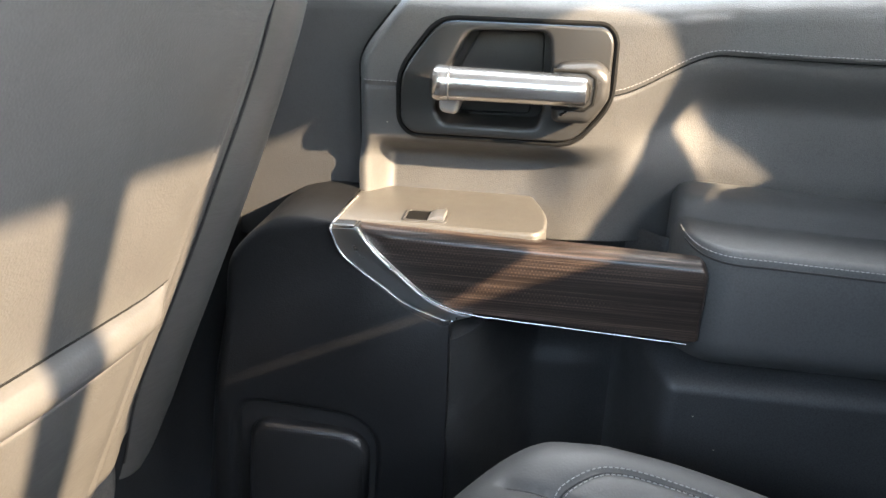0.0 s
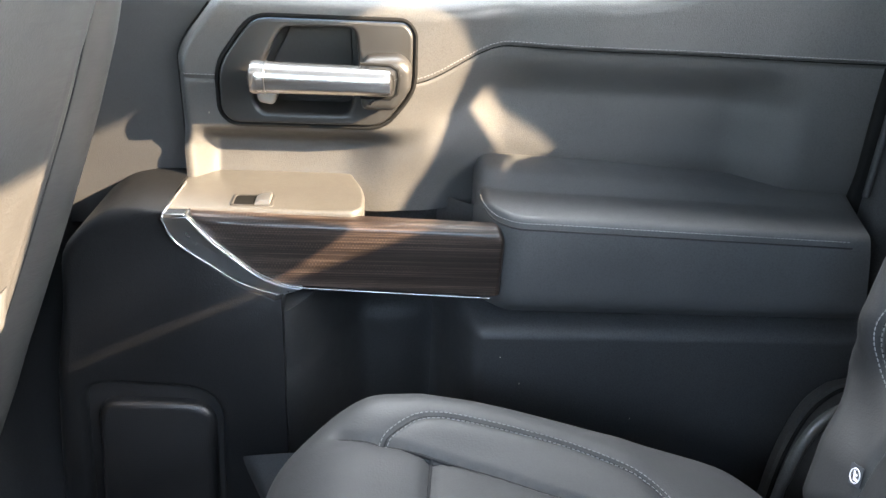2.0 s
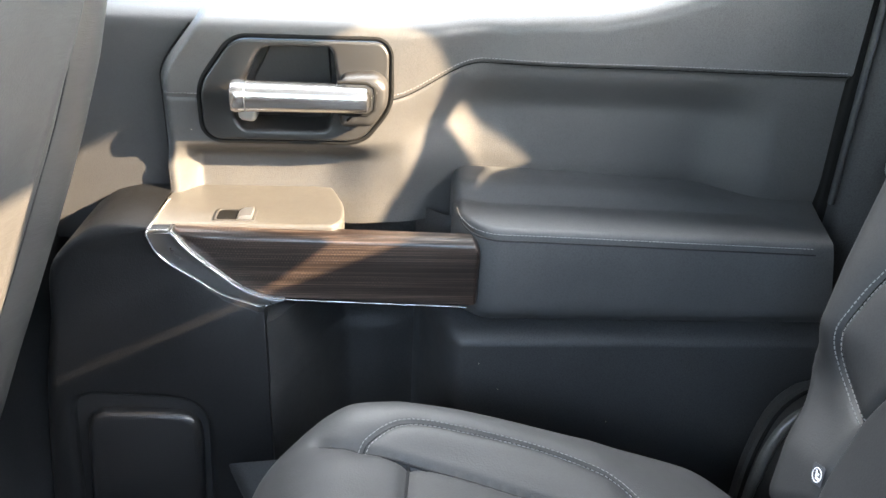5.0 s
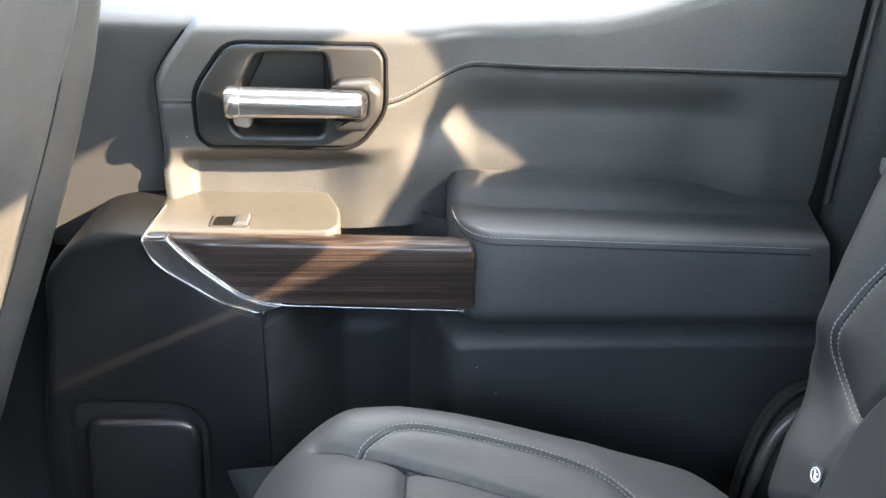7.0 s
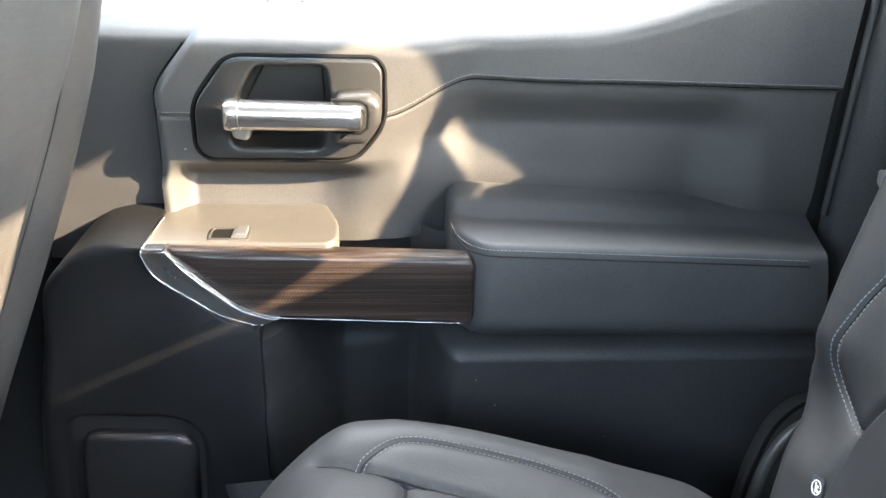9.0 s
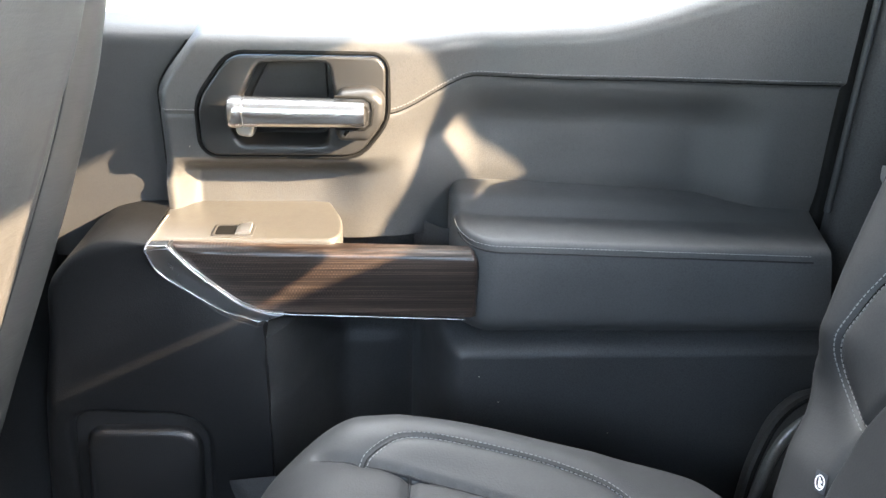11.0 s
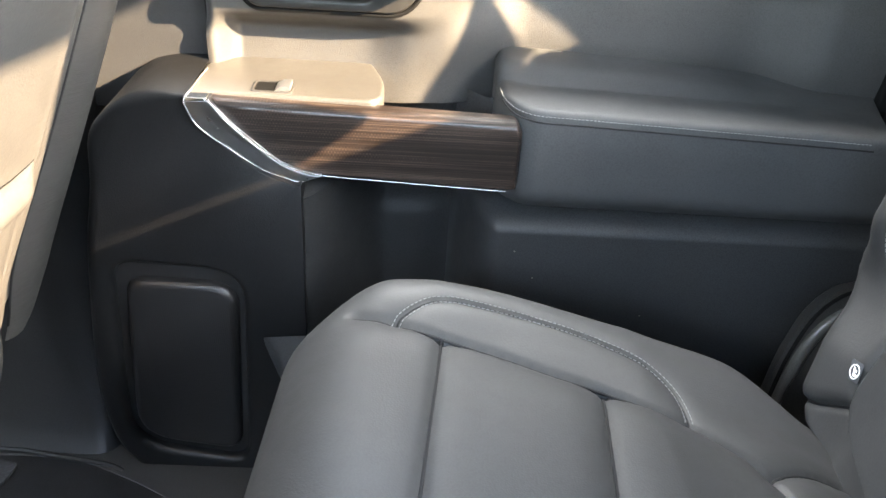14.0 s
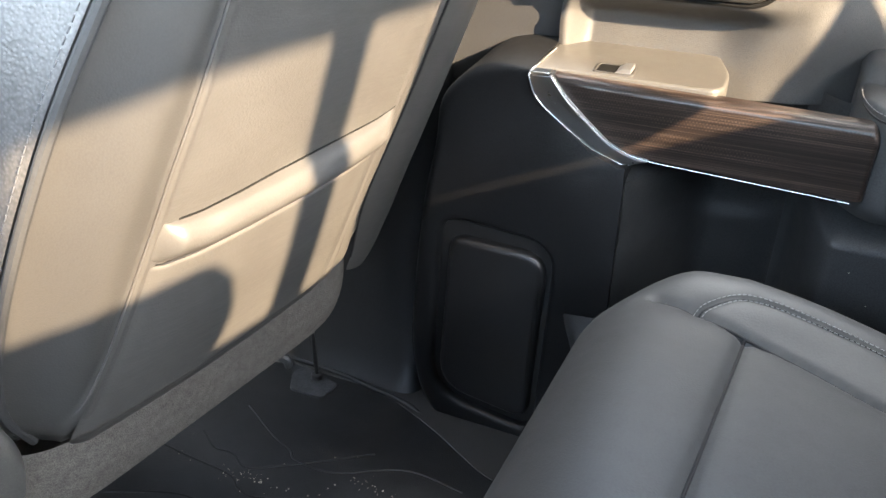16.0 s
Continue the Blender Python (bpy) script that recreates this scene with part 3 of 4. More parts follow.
def wood(u, r):
    x = -0.0295 + 0.3258 * u
    top, low = 0.6255 - 0.0088 * u - 0.010 * sm(0.965, 1.0, u) ** 2, np.interp(x, [p[0] for p in LOW], [p[1] for p in LOW])
    q = np.clip(r, 0, 1)
    z = low + (top - low) * q
    d, e = np.minimum(top - z, 0.010) / 0.010, np.clip((1 - u) / 0.02, 0, 1)
    y = -0.107 + 0.012 * (1 - np.sqrt(np.clip(1 - (1 - d) ** 2, 0, 1))) + 0.010 * (1 - np.sqrt(np.clip(1 - (1 - e) ** 2, 0, 1))) + 0.004 * (1 - q)
    y = y + np.clip(r - 1, 0, 1) * 0.010
    return x, y, z


bm = sheet(np.concatenate((np.linspace(0, 0.96, 90), np.linspace(0.963, 1, 16))), np.concatenate((np.linspace(0, 0.75, 12), np.linspace(0.77, 1, 22), [1.4, 2.0])), wood)
part("wood_inlay", bm, WOOD, door, "dark brown streaked glossy wood")
part("pull_bar", box((-0.03, -0.085, 0.545), (0.285, -0.055, 0.600), 0.006), BLACK, door)
outer = [tuple(p) for p in spline([(-0.0535, 0.6245), (-0.0418, 0.598), (-0.0094, 0.5725), (0.0204, 0.5510), (0.0545, 0.5390), (0.066, 0.5385)], 26)]
inner = [tuple(p) for p in spline([(-0.0285, 0.6265), (-0.0098, 0.603), (0.019, 0.5765), (0.0414, 0.5585), (0.0652, 0.5485), (0.084, 0.5455)], 26)]
part("chrome_trim", slab(outer + inner[::-1], -0.09, -0.1105, 0.0012), SWEEP, door, "satin metal sweep")
part("chrome_edge", tube([(*p[:1], -0.1065, p[1]) for p in inner] + [(x, -0.1065, 0.545 - 0.0085 * (x - 0.078) / 0.206) for x in np.linspace(0.090, 0.284, 20)], 0.0008, 8), CHROME, door, "bright chrome line")
part("chrome_edge", tube([(-0.0525, -0.112, 0.6255), (-0.0515, -0.106, 0.6290), (-0.050, -0.07, 0.6292), (-0.048, -0.030, 0.6292)], 0.0014, 8), CHROME, door, "bright chrome line")
part("sweep_cap", slab(rounded([(-0.053, -0.110), (-0.030, -0.110), (-0.030, -0.096), (-0.052, -0.096)], 0.002), 0.618, 0.6292, 0.0012, "z"), SATIN, door, "bright metal cap")
part("pull_floor", box((0.10, -0.07, 0.545), (0.29, 0.02, 0.555), 0.004), RUBBER, door)


def armrest():
    loops = []
    for s in np.concatenate((np.linspace(0, 0.16, 14), np.linspace(0.2, 1, 26))):
        x = 0.271 + 0.408 * s
        d = 0.62 + 0.38 * math.sin(math.pi / 2 * min(1, s / 0.11)) if s < 0.11 else 1.0
        back = 0.648 - 0.026 * s ** 1.4
        k = 0.108 * d + 0.006 * s
        top = 0.634 - 0.012 * s
        sec = rounded([(0.036, back + 0.003, 0), (-k * 0.06, back, 0.008), (-k * 0.32, top - 0.001, 0.003), (-k + 0.004, top + 0.000, 0.008), (-k, top - 0.02, 0.01), (-k + 0.004, 0.528, 0.016), (-k + 0.030, 0.503, 0.010), (0.036, 0.499, 0)], 0.01, 5)
        t = min(1.0, s / 0.035)
        g = 0.80 + 0.20 * math.sqrt(1 - (1 - t) ** 2)
        loops.append([(x + 0.03 * s ** 6 * (y + k) / k + 0.03 * s ** 6 * (0.634 - z) / 0.13, y * g, 0.58 + (z - 0.58) * g) for y, z in sec])
    return rings(loops)


part("armrest", armrest(), ARMMAT, door, "padded black leather armrest with grey stitching")
line = [(0.2720, -0.052, 0.6330), (0.2735, -0.072, 0.6335), (0.279, -0.091, 0.6325), (0.290, -0.1035, 0.630), (0.310, -0.1095, 0.6275)] + [(0.31 + 0.035 * k, -0.1095 - 0.0005 * k, 0.6275 - 0.0011 * k) for k in range(1, 11)]
part("stitching", stitches([(p[0], p[1] - 0.0002, p[2] + 0.0012) for p in spline(line, 90)], 0.0028, 0.0014, 0.0004), THREAD, door, "grey thread")
part("seam", tube([(p[0] + 0.001, p[1] - 0.0035, p[2] - 0.0045) for p in spline(line[1:], 70)], 0.0010, 6), SEAMMAT, door)


def lower_y(x, z):
    y = 0.030 - 0.145 * (1 - sm(0.056, 0.150, x)) * sm(0.545, 0.520, z) - 0.008 * sm(0.445, 0.425, z) * (1 - sm(0.18, 0.23, x))
    y = y - 0.030 * sm(0.228, 0.270, x)
    t = np.clip((0.500 - z) / 0.030, 0, 1)
    return y - 0.088 * np.sqrt(np.clip(1 - (1 - t) ** 2, 0, 1)) * sm(0.228, 0.285, x)


LEVELS = np.concatenate((np.linspace(0.03, 0.46, 60), np.linspace(0.464, 0.505, 50), np.linspace(0.51, 0.60, 12)))
# the recessed stretch of the lower panel, shade painted in by darker plastic
part("pocket_side", sheet(np.linspace(0.058, 0.230, 44), LEVELS, lambda x, z: (x, lower_y(x, z), z)), POCKETSHADE, door, "recessed panel plastic between tower and panel, coloured darker for its shade")
part("lower_panel", sheet(np.linspace(0.230, 0.745, 96), LEVELS, lambda x, z: (x, lower_y(x, z), z)), LOWER, door, "hard grained black plastic")
part("door_edge_seal", slab(rounded([(0.715, 0.03), (0.775, 0.03), (0.752, 0.98), (0.710, 0.98), (0.712, 0.74), (0.715, 0.62)], 0.006), 0.06, -0.006, 0.006), RUBBER, door, "black rubber")

part("chrome_edge", tube([(p[0], -0.1108, p[1]) for p in outer], 0.0011, 8), CHROME, door, "bright chrome line")
# etched marking in the glass, too small to read
ETCH, _n, _l, _b = material("etched_glass", (0.5, 0.5, 0.5), 0.9)
_t = _n.new("ShaderNodeBsdfTranslucent")
_t.inputs["Color"].default_value = (0.35, 0.35, 0.35, 1)
_l.new(_t.outputs[0], _n["Material Output"].inputs["Surface"])
for k, (x, w, h) in enumerate(((0.056, 0.004, 0.006), (0.063, 0.006, 0.004), (0.071, 0.005, 0.006), (0.079, 0.003, 0.003), (0.094, 0.006, 0.005), (0.103, 0.005, 0.007), (0.111, 0.004, 0.006))):
    bar = part("etched_mark", box((x, 0.0695, 0.851 - 0.002 * (k % 2)), (x + w, 0.0698, 0.851 + h), 0.0001), ETCH, pane)
# ---- pillars and sill ----
bm = rings([[(x, y - 0.16 * (z - 0.63), z) for x, y in rounded([(0.730, 0.07, 0), (0.727, -0.026, 0.014), (0.757, -0.046, 0.03), (0.92, -0.10, 0), (0.92, 0.07, 0)], 0.01)] for z in (0.095, 0.5, 0.9, ROOF)])
tagged(part("pillar_rear", bm, LOWER), "dark grey rear pillar trim beside the door", "pillar", kind="structure")
tagged(part("trim", tube([(0.723, -0.019 - 0.13 * (z - 0.63), z) for z in np.linspace(0.628, 1.30, 30)], 0.0042, 10, up=(1, 0, 0)), LOWER), "grey rubber bead along the rear pillar edge", "trim", kind="structure")
bm = rings([[(x, y - 0.16 * (z - 0.63), z) for x, y in rounded([(-0.44, 0.08, 0), (-0.44, -0.03 - q, 0.03), (-0.235 + 0.3 * q, -0.03 - q, 0.03), (-0.195, 0.0 - 0.6 * q, 0.01), (-0.195, 0.08, 0)], 0.01)] for z, q in ((0.10, 0.104), (0.12, 0.088), (0.15, 0.072), (0.20, 0.050), (0.28, 0.026), (0.38, 0.008), (0.5, 0.0), (0.9, 0.0), (ROOF, 0.0))])
tagged(part("pillar_centre", bm, PILLARMAT), "black plastic centre pillar trim behind the front seat", "pillar", kind="structure")
tagged(part("trim", tube([tuple(p) for p in spline([(-0.42, -0.044, 0.1035), (-0.334, -0.046, 0.1035), (-0.282, -0.054, 0.1035), (-0.207, -0.066, 0.1020), (-0.180, -0.076, 0.0990)], 30)], 0.004, 10), PILLARMAT), "black rounded edge where pillar trim meets the floor", "trim", kind="structure")
SILL = rounded([(0.60, -0.175), (-0.04, -0.165), (-0.15, -0.10), (-0.25, -0.055), (-0.9, -0.05), (-0.9, 0.08), (0.60, 0.08)], 0.03)
tagged(part("sill", slab(SILL, 0.09, 0.1022, 0.001, "z"), HARD), "scuffed black plastic door sill along the floor", "sill", kind="structure")

# ---- rear bench ----
bench = thing("rear_seat", "black leather rear bench with grey double stitching", "car seat", (0.35, -0.70, 0.095))
X0, Y0, RC = 0.068, -0.172, 0.112
SEAM_MAIN = [(0.136, -0.268), (0.150, -0.274), (0.174, -0.280), (0.216, -0.293), (0.270, -0.303), (0.318, -0.315), (0.362, -0.324), (0.432, -0.347), (0.461, -0.363), (0.482, -0.376), (0.495, -0.392), (0.503, -0.42), (0.507, -0.47), (0.511, -0.56)]
SEAM_ARC = [(0.174, -0.281), (0.180, -0.2735), (0.192, -0.2655), (0.207, -0.2585), (0.230, -0.2545), (0.2645, -0.256), (0.301, -0.2586), (0.338, -0.2625), (0.373, -0.2706), (0.401, -0.281), (0.420, -0.2955), (0.4305, -0.313), (0.4340, -0.332), (0.434, -0.344)]
REAR = [tuple(p) for p in spline([(0.492, -0.388), (0.519, -0.372), (0.544, -0.360), (0.58, -0.352)], 24)]
MAIN = [tuple(p) for p in spline(SEAM_MAIN, 60)]
ARC = [tuple(p) for p in spline(SEAM_ARC, 50)]


def dist_to(path, x, y):
    d = np.full(np.shape(x), 9.0)
    for (ax, ay), (bx, by) in zip(path, path[1:]):
        t = np.clip(((x - ax) * (bx - ax) + (y - ay) * (by - ay)) / ((bx - ax) ** 2 + (by - ay) ** 2), 0, 1)
        d = np.minimum(d, np.hypot(x - ax - t * (bx - ax), y - ay - t * (by - ay)))
    return d


def cushion_z(x, y):
    """The leather's height, with its rounded rim and sewn-in seams, inside the outline."""
    x, y = np.asarray(x, float), np.asarray(y, float)
    ax, ay = np.maximum(RC - (x - X0), 0), np.maximum(RC - (Y0 - y), 0)
    rim = Y0 - 0.046 * sm(0.500, 0.585, x)
    d = np.where((ax > 0) & (ay > 0), RC - np.hypot(ax, ay), np.minimum(x - X0, rim - y))
    fall = np.clip(y - rim, 0, 1) * (x > 0.4)
    d = np.maximum(d, 0)
    top = 0.466 - 0.17 * np.clip(x - 0.21, 0, 1) ** 1.05 - 0.04 * np.clip(0.2 - x, 0, 1) - 0.13 * np.clip(x - 0.40, 0, 1) - 1.3 * np.clip(x - 0.47, 0, 1) ** 2
    top = top - 0.012 * sm(-0.26, -0.33, y) * sm(0.12, 0.26, x)
    top = top + 0.0015 * np.sin(np.clip((x - 0.216) / 0.140, 0, 1) * math.pi) * sm(-0.30, -0.36, y)
    top = top + 0.020 * sm(-0.290, -0.225, y) * sm(0.09, 0.17, x) * (1 - 0.8 * sm(0.24, 0.44, x))
    r = 0.097
    z = top - 1.2 * fall - np.where(d < r, r - np.sqrt(np.maximum(0, r * r - (r - np.minimum(d, r)) ** 2)), 0) * 0.85
    g = dist_to(MAIN, x, y)
    z = z - 0.0050 * np.exp(-(g / 0.0034) ** 2) - 0.004 * np.exp(-(g / 0.016) ** 2)
    inner = y < np.interp(x, [p[0] for p in MAIN], [p[1] for p in MAIN])
    for sx, slope in ((0.216, 0.078), (0.363, 0.115)):
        g = np.abs(x - sx - slope * (y + 0.30))
        z = z - np.where(inner, 0.0042 * np.exp(-(g / 0.0050) ** 2) + 0.004 * np.exp(-(g / 0.018) ** 2), 0)
    g = dist_to(REAR, x, y)
    z = z - 0.004 * np.exp(-(g / 0.003) ** 2) - 0.004 * np.exp(-(g / 0.014) ** 2)
    g = dist_to(ARC, x, y)
    return z - 0.0025 * np.exp(-(g / 0.0022) ** 2) - 0.0022 * np.exp(-(g / 0.010) ** 2)


def cushion():
    xs = np.concatenate((X0 + 0.09 * (1 - np.cos(np.linspace(0, math.pi / 2, 26))), np.arange(X0 + 0.093, 0.66, 0.0032)))
    ys = np.concatenate((Y0 - 0.07 * (1 - np.cos(np.linspace(0, math.pi / 2, 22))), np.arange(Y0 - 0.073, -0.72, -0.0032), np.linspace(-0.73, -1.30, 20)))
    x, y = np.meshgrid(xs, ys, indexing="ij")
    ax, ay = np.maximum(RC - (x - X0), 0), np.maximum(RC - (Y0 - y), 0)
    h = np.hypot(ax, ay)
    out = (ax > 0) & (ay > 0) & (h > RC)
    f = np.where(out, RC / np.maximum(h, 1e-9), 1)
    px, py = np.where(out, X0 + RC - ax * f, x), np.where(out, Y0 - RC + ay * f, y)
    z = cushion_z(px, py)
    bm = bmesh.new()
    rows = [[bm.verts.new((px[i, j], py[i, j], z[i, j])) for j in range(len(ys))] for i in range(len(xs))]
    for i in range(len(xs) - 1):
        for j in range(len(ys) - 1):
            if not (out[i, j] and out[i + 1, j] and out[i, j + 1] and out[i + 1, j + 1]):
                bm.faces.new((rows[i][j], rows[i + 1][j], rows[i + 1][j + 1], rows[i][j + 1]))
    edge = [rows[0][j] for j in range(len(ys) - 1, -1, -1)] + [rows[i][0] for i in range(1, len(xs))]
    prev = edge
    for dx, dy, zz in ((0.002, -0.002, -0.03), (0.012, -0.01, -0.10), (0.03, -0.03, -0.20)):
        low = [bm.verts.new((v.co.x + dx, v.co.y + dy, v.co.z + zz)) for v in edge]
        for a, b, c, e in zip(prev, prev[1:], low[1:], low):
            bm.faces.new((a, b, c, e))
        prev = low
    bmesh.ops.remove_doubles(bm, verts=bm.verts, dist=1e-6)
    bmesh.ops.dissolve_degenerate(bm, edges=bm.edges, dist=1e-6)
    return bm


part("cushion", cushion(), LEATHER, bench, "black leather cushion with sewn panels")
part("seat_base", box((0.13, -1.28, 0.095), (0.62, -0.22, 0.30), 0.01), BLACK, bench)


def on_cushion(path, shift):
    out = []
    for i, p in enumerate(path):
        q, w = path[min(i + 1, len(path) - 1)], path[max(i - 1, 0)]
        t = np.array((q[0] - w[0], q[1] - w[1]))
        t = t / np.linalg.norm(t)
        x, y = p[0] - t[1] * shift, p[1] + t[0] * shift
        out.append((x, y, float(cushion_z(x, y)) + 0.0008))
    return out


part("seam", tube([(x, y, z - 0.0008) for x, y, z in on_cushion(MAIN, 0)], 0.0014, 6), SEAMMAT, bench)
part("seam", tube(on_cushion(ARC, 0), 0.0009, 6), SEAMMAT, bench)
part("seam", tube(on_cushion(REAR, 0), 0.0013, 6), SEAMMAT, bench)
for sx, slope in ((0.216, 0.078), (0.363, 0.115)):
    y0 = float(np.interp(sx, [p[0] for p in MAIN], [p[1] for p in MAIN]))
    part("seam", tube([(sx + slope * (y + 0.30), y, float(cushion_z(sx + slope * (y + 0.30), y)) + 0.0007) for y in np.arange(y0, -0.72, -0.004)], 0.0013, 6), SEAMMAT, bench)
for shift in (0.0032, -0.0032):
    part("stitching", stitches(on_cushion(ARC, shift), 0.0029, 0.0016, 0.00045), THREAD, bench, "grey thread")


BACKSEAM = spline([(-0.296, 0.484), (-0.268, 0.4965), (-0.247, 0.513), (-0.2375, 0.531), (-0.235, 0.547), (-0.236, 0.5635), (-0.240, 0.585), (-0.2445, 0.606), (-0.252, 0.630), (-0.272, 0.70), (-0.295, 0.82)], 110)


def back_edge(z):
    return np.interp(z, [0.30, 0.325, 0.336, 0.342, 0.350, 0.360, 0.375, 0.415, 0.46, 0.48, 0.497, 0.512, 0.535, 0.57, 0.62, 0.70, 0.85], [-0.355, -0.335, -0.318, -0.295, -0.262, -0.228, -0.210, -0.197, -0.180, -0.168, -0.158, -0.158, -0.172, -0.177, -0.167, -0.160, -0.158])


# where the proud middle of the seat back begins
CREASE = np.linspace(0.34, 0.84, 60), np.convolve(np.interp(np.linspace(0.32, 0.86, 64), [0.35, 0.368, 0.379, 0.389, 0.400, 0.415, 0.440, 0.470, 0.496, 0.530, 0.70], [-0.45, -0.40, -0.360, -0.322, -0.304, -0.298, -0.295, -0.294, -0.294, -0.305, -0.39]), np.ones(5) / 5, "valid")


def back_x(y, z):
    """Front face of the seat back: leaning, with a swelling side bolster and a proud middle."""
    x = 0.616 + 0.32 * (z - 0.45) + 0 * y
    x = x - 0.034 * np.exp(-((y + 0.215) / 0.055) ** 2) * sm(0.49, 0.57, z) - 0.016 * np.exp(-((y + 0.245) / 0.050) ** 2) * sm(0.485, 0.43, z)
    t = np.clip(1 - (back_edge(z) - y) / 0.05, 0, 1)
    x = x + 0.070 * (1 - np.sqrt(np.clip(1 - t ** 2, 0, 1)))
    end = z - np.interp(y, [-0.330, -0.2945, -0.265, -0.2185, -0.19], [0.404, 0.3984, 0.381, 0.362, 0.352])
    roll = sm(-0.335, -0.305, y)
    x = x + roll * (0.007 * sm(0.020, -0.006, end) + 0.005 * np.exp(-(end / 0.004) ** 2))
    crease = np.interp(z, CREASE[0], CREASE[1])
    x = x - 0.020 * sm(0.0, 0.022, crease - y) + 0.008 * np.exp(-((crease - y) / 0.006) ** 2)
    g = dist_to([tuple(p) for p in BACKSEAM[::4]], y, z)
    return x + 0.005 * np.exp(-(g / 0.003) ** 2) + 0.005 * np.exp(-(g / 0.012) ** 2)


ts = np.concatenate((0.06 * (1 - np.cos(np.linspace(0, math.pi / 2, 24))), np.arange(0.063, 0.24, 0.003), np.linspace(0.25, 1.06, 24)))
part("backrest", sheet(ts, np.concatenate((np.arange(0.30, 0.42, 0.002), np.linspace(0.42, 0.83, 118))), lambda t, z: (back_x(back_edge(z) - t, z), back_edge(z) - t, z)), LEATHER, bench, "black leather seat back with side bolster")
part("backrest_shell", box((0.79, -1.28, 0.30), (0.86, -0.20, 0.828), 0.02), BLACK, bench)
part("backrest_side", slab([(0.69, 0.34), (0.74, 0.34), (0.86, 0.50), (0.86, 0.825), (0.80, 0.825), (0.74, 0.60)], -0.30, -0.165, 0.01), LEATHER, bench)
part("seam", tube([(float(back_x(np.array(p[0]), np.array(p[1]))) - 0.0005, p[0], p[1]) for p in BACKSEAM], 0.0012, 6), RUBBER, bench)
low_seam = spline([(-0.250, 0.3745), (-0.265, 0.381), (-0.280, 0.390), (-0.2945, 0.3984)], 24)
part("seam", tube([(float(back_x(np.array(p[0]), np.array(p[1]))) - 0.0004, p[0], p[1]) for p in low_seam], 0.0011, 6), SEAMMAT, bench)
for off in (-0.0040, 0.0040):
    line = [(float(back_x(np.array(p[0] + off), np.array(p[1] - off * 0.4))) - 0.0006, p[0] + off, p[1] - off * 0.4) for p in BACKSEAM]
    part("stitching", stitches(line, 0.0034, 0.0018, 0.0006), THREAD, bench, "grey thread")


def headrest(outline):
    return slab(rounded(outline, 0.012), 0.752, 0.728, 0.008, "x")


# unseen headrests as thin slabs, outlines fitted to the shadows they cast
part("headrest", headrest([(-0.738, 0.866), (-0.600, 0.8635), (-0.474, 0.857), (-0.440, 0.886), (-0.500, 0.945), (-0.548, 0.985, 0.03), (-0.585, 1.030), (-0.612, 1.085, 0.02), (-0.738, 1.085, 0.004), (-0.738, 0.93)]), LEATHER, bench, "leather headrest slab, unseen, outlined to cast its shadow on seat and door")
part("headrest", headrest([(-1.28, 0.845), (-0.985, 0.845), (-0.972, 0.88), (-0.985, 0.932, 0.03), (-1.28, 0.937, 0.03)]), LEATHER, bench, "leather headrest slab, unseen, outlined to cast its shadow on seat and door")
for y in (-0.705, -0.640, -1.17, -1.09):
    part("headrest_post", tube([(0.745, y, 0.80), (0.742, y, 0.90)], 0.006, 10, up=(1, 0, 0)), CHROME, bench)
# child-seat anchor tag, its sign as a plain ring and bars
TX = float(back_x(np.array(-0.2872), np.array(0.4335))) - 0.0028
ANCHOR = Matrix.Translation((TX, -0.2872, 0.4335)) @ Matrix.Rotation(radians(-90), 4, "Z") @ Matrix.Rotation(radians(78), 4, "X") @ Matrix.Rotation(radians(12), 4, "Z") @ Matrix.Scale(0.74, 4)
tag = thing("anchor_tag", "small grey cloth tag with a white ring on the rear seat", "label", (0, 0, 0), ANCHOR)
part("cloth", slab(rounded([(-0.0125, -0.0125), (0.0125, -0.0125), (0.0125, 0.0135), (-0.0125, 0.0135)], 0.003), -0.0006, 0.0004, 0.0002, "z"), material("grey_blue_cloth", (0.030, 0.033, 0.041), 0.8)[0], tag)
part("ring", tube([(0.009 * math.cos(a), 0.009 * math.sin(a), 0.0007) for a in np.linspace(0, 2 * math.pi, 33)], 0.0008, 6), WHITE, tag)
for pts in ([(-0.004, 0.006), (-0.001, 0.006), (0.001, -0.002), (0.007, -0.003), (0.006, -0.006), (-0.002, -0.006)], [(0.001, 0.003), (0.004, 0.003), (0.004, 0.0), (0.001, 0.0)]):
    part("sign_bar", slab(pts, 0.0, 0.0008, 0.0002, "z"), WHITE, tag)
# side shield between cushion and door
SHIELD = [tuple(p) for p in spline([(0.76, 0.462), (0.682, 0.446), (0.656, 0.436), (0.633, 0.409), (0.616, 0.360), (0.607, 0.308), (0.602, 0.25), (0.596, 0.095)], 44)]
RIDGE = [tuple(p) for p in spline([(0.74, 0.436), (0.681, 0.415), (0.654, 0.394), (0.638, 0.363), (0.629, 0.328), (0.622, 0.30), (0.615, 0.20)], 40)]
shield = thing("seat_side_shield", "black plastic side shield at the end of the rear bench", "seat trim", (0.66, -0.19, 0.095))
part("shell", slab(SHIELD + [(0.86, 0.095), (0.86, 0.50)], -0.130, -0.114, 0.006), HARD, shield)
part("groove", tube([(x + 0.0065, -0.1300, z - 0.005) for x, z in SHIELD[1:40]], 0.0024, 8, up=(0, 1, 0)), RUBBER, shield)
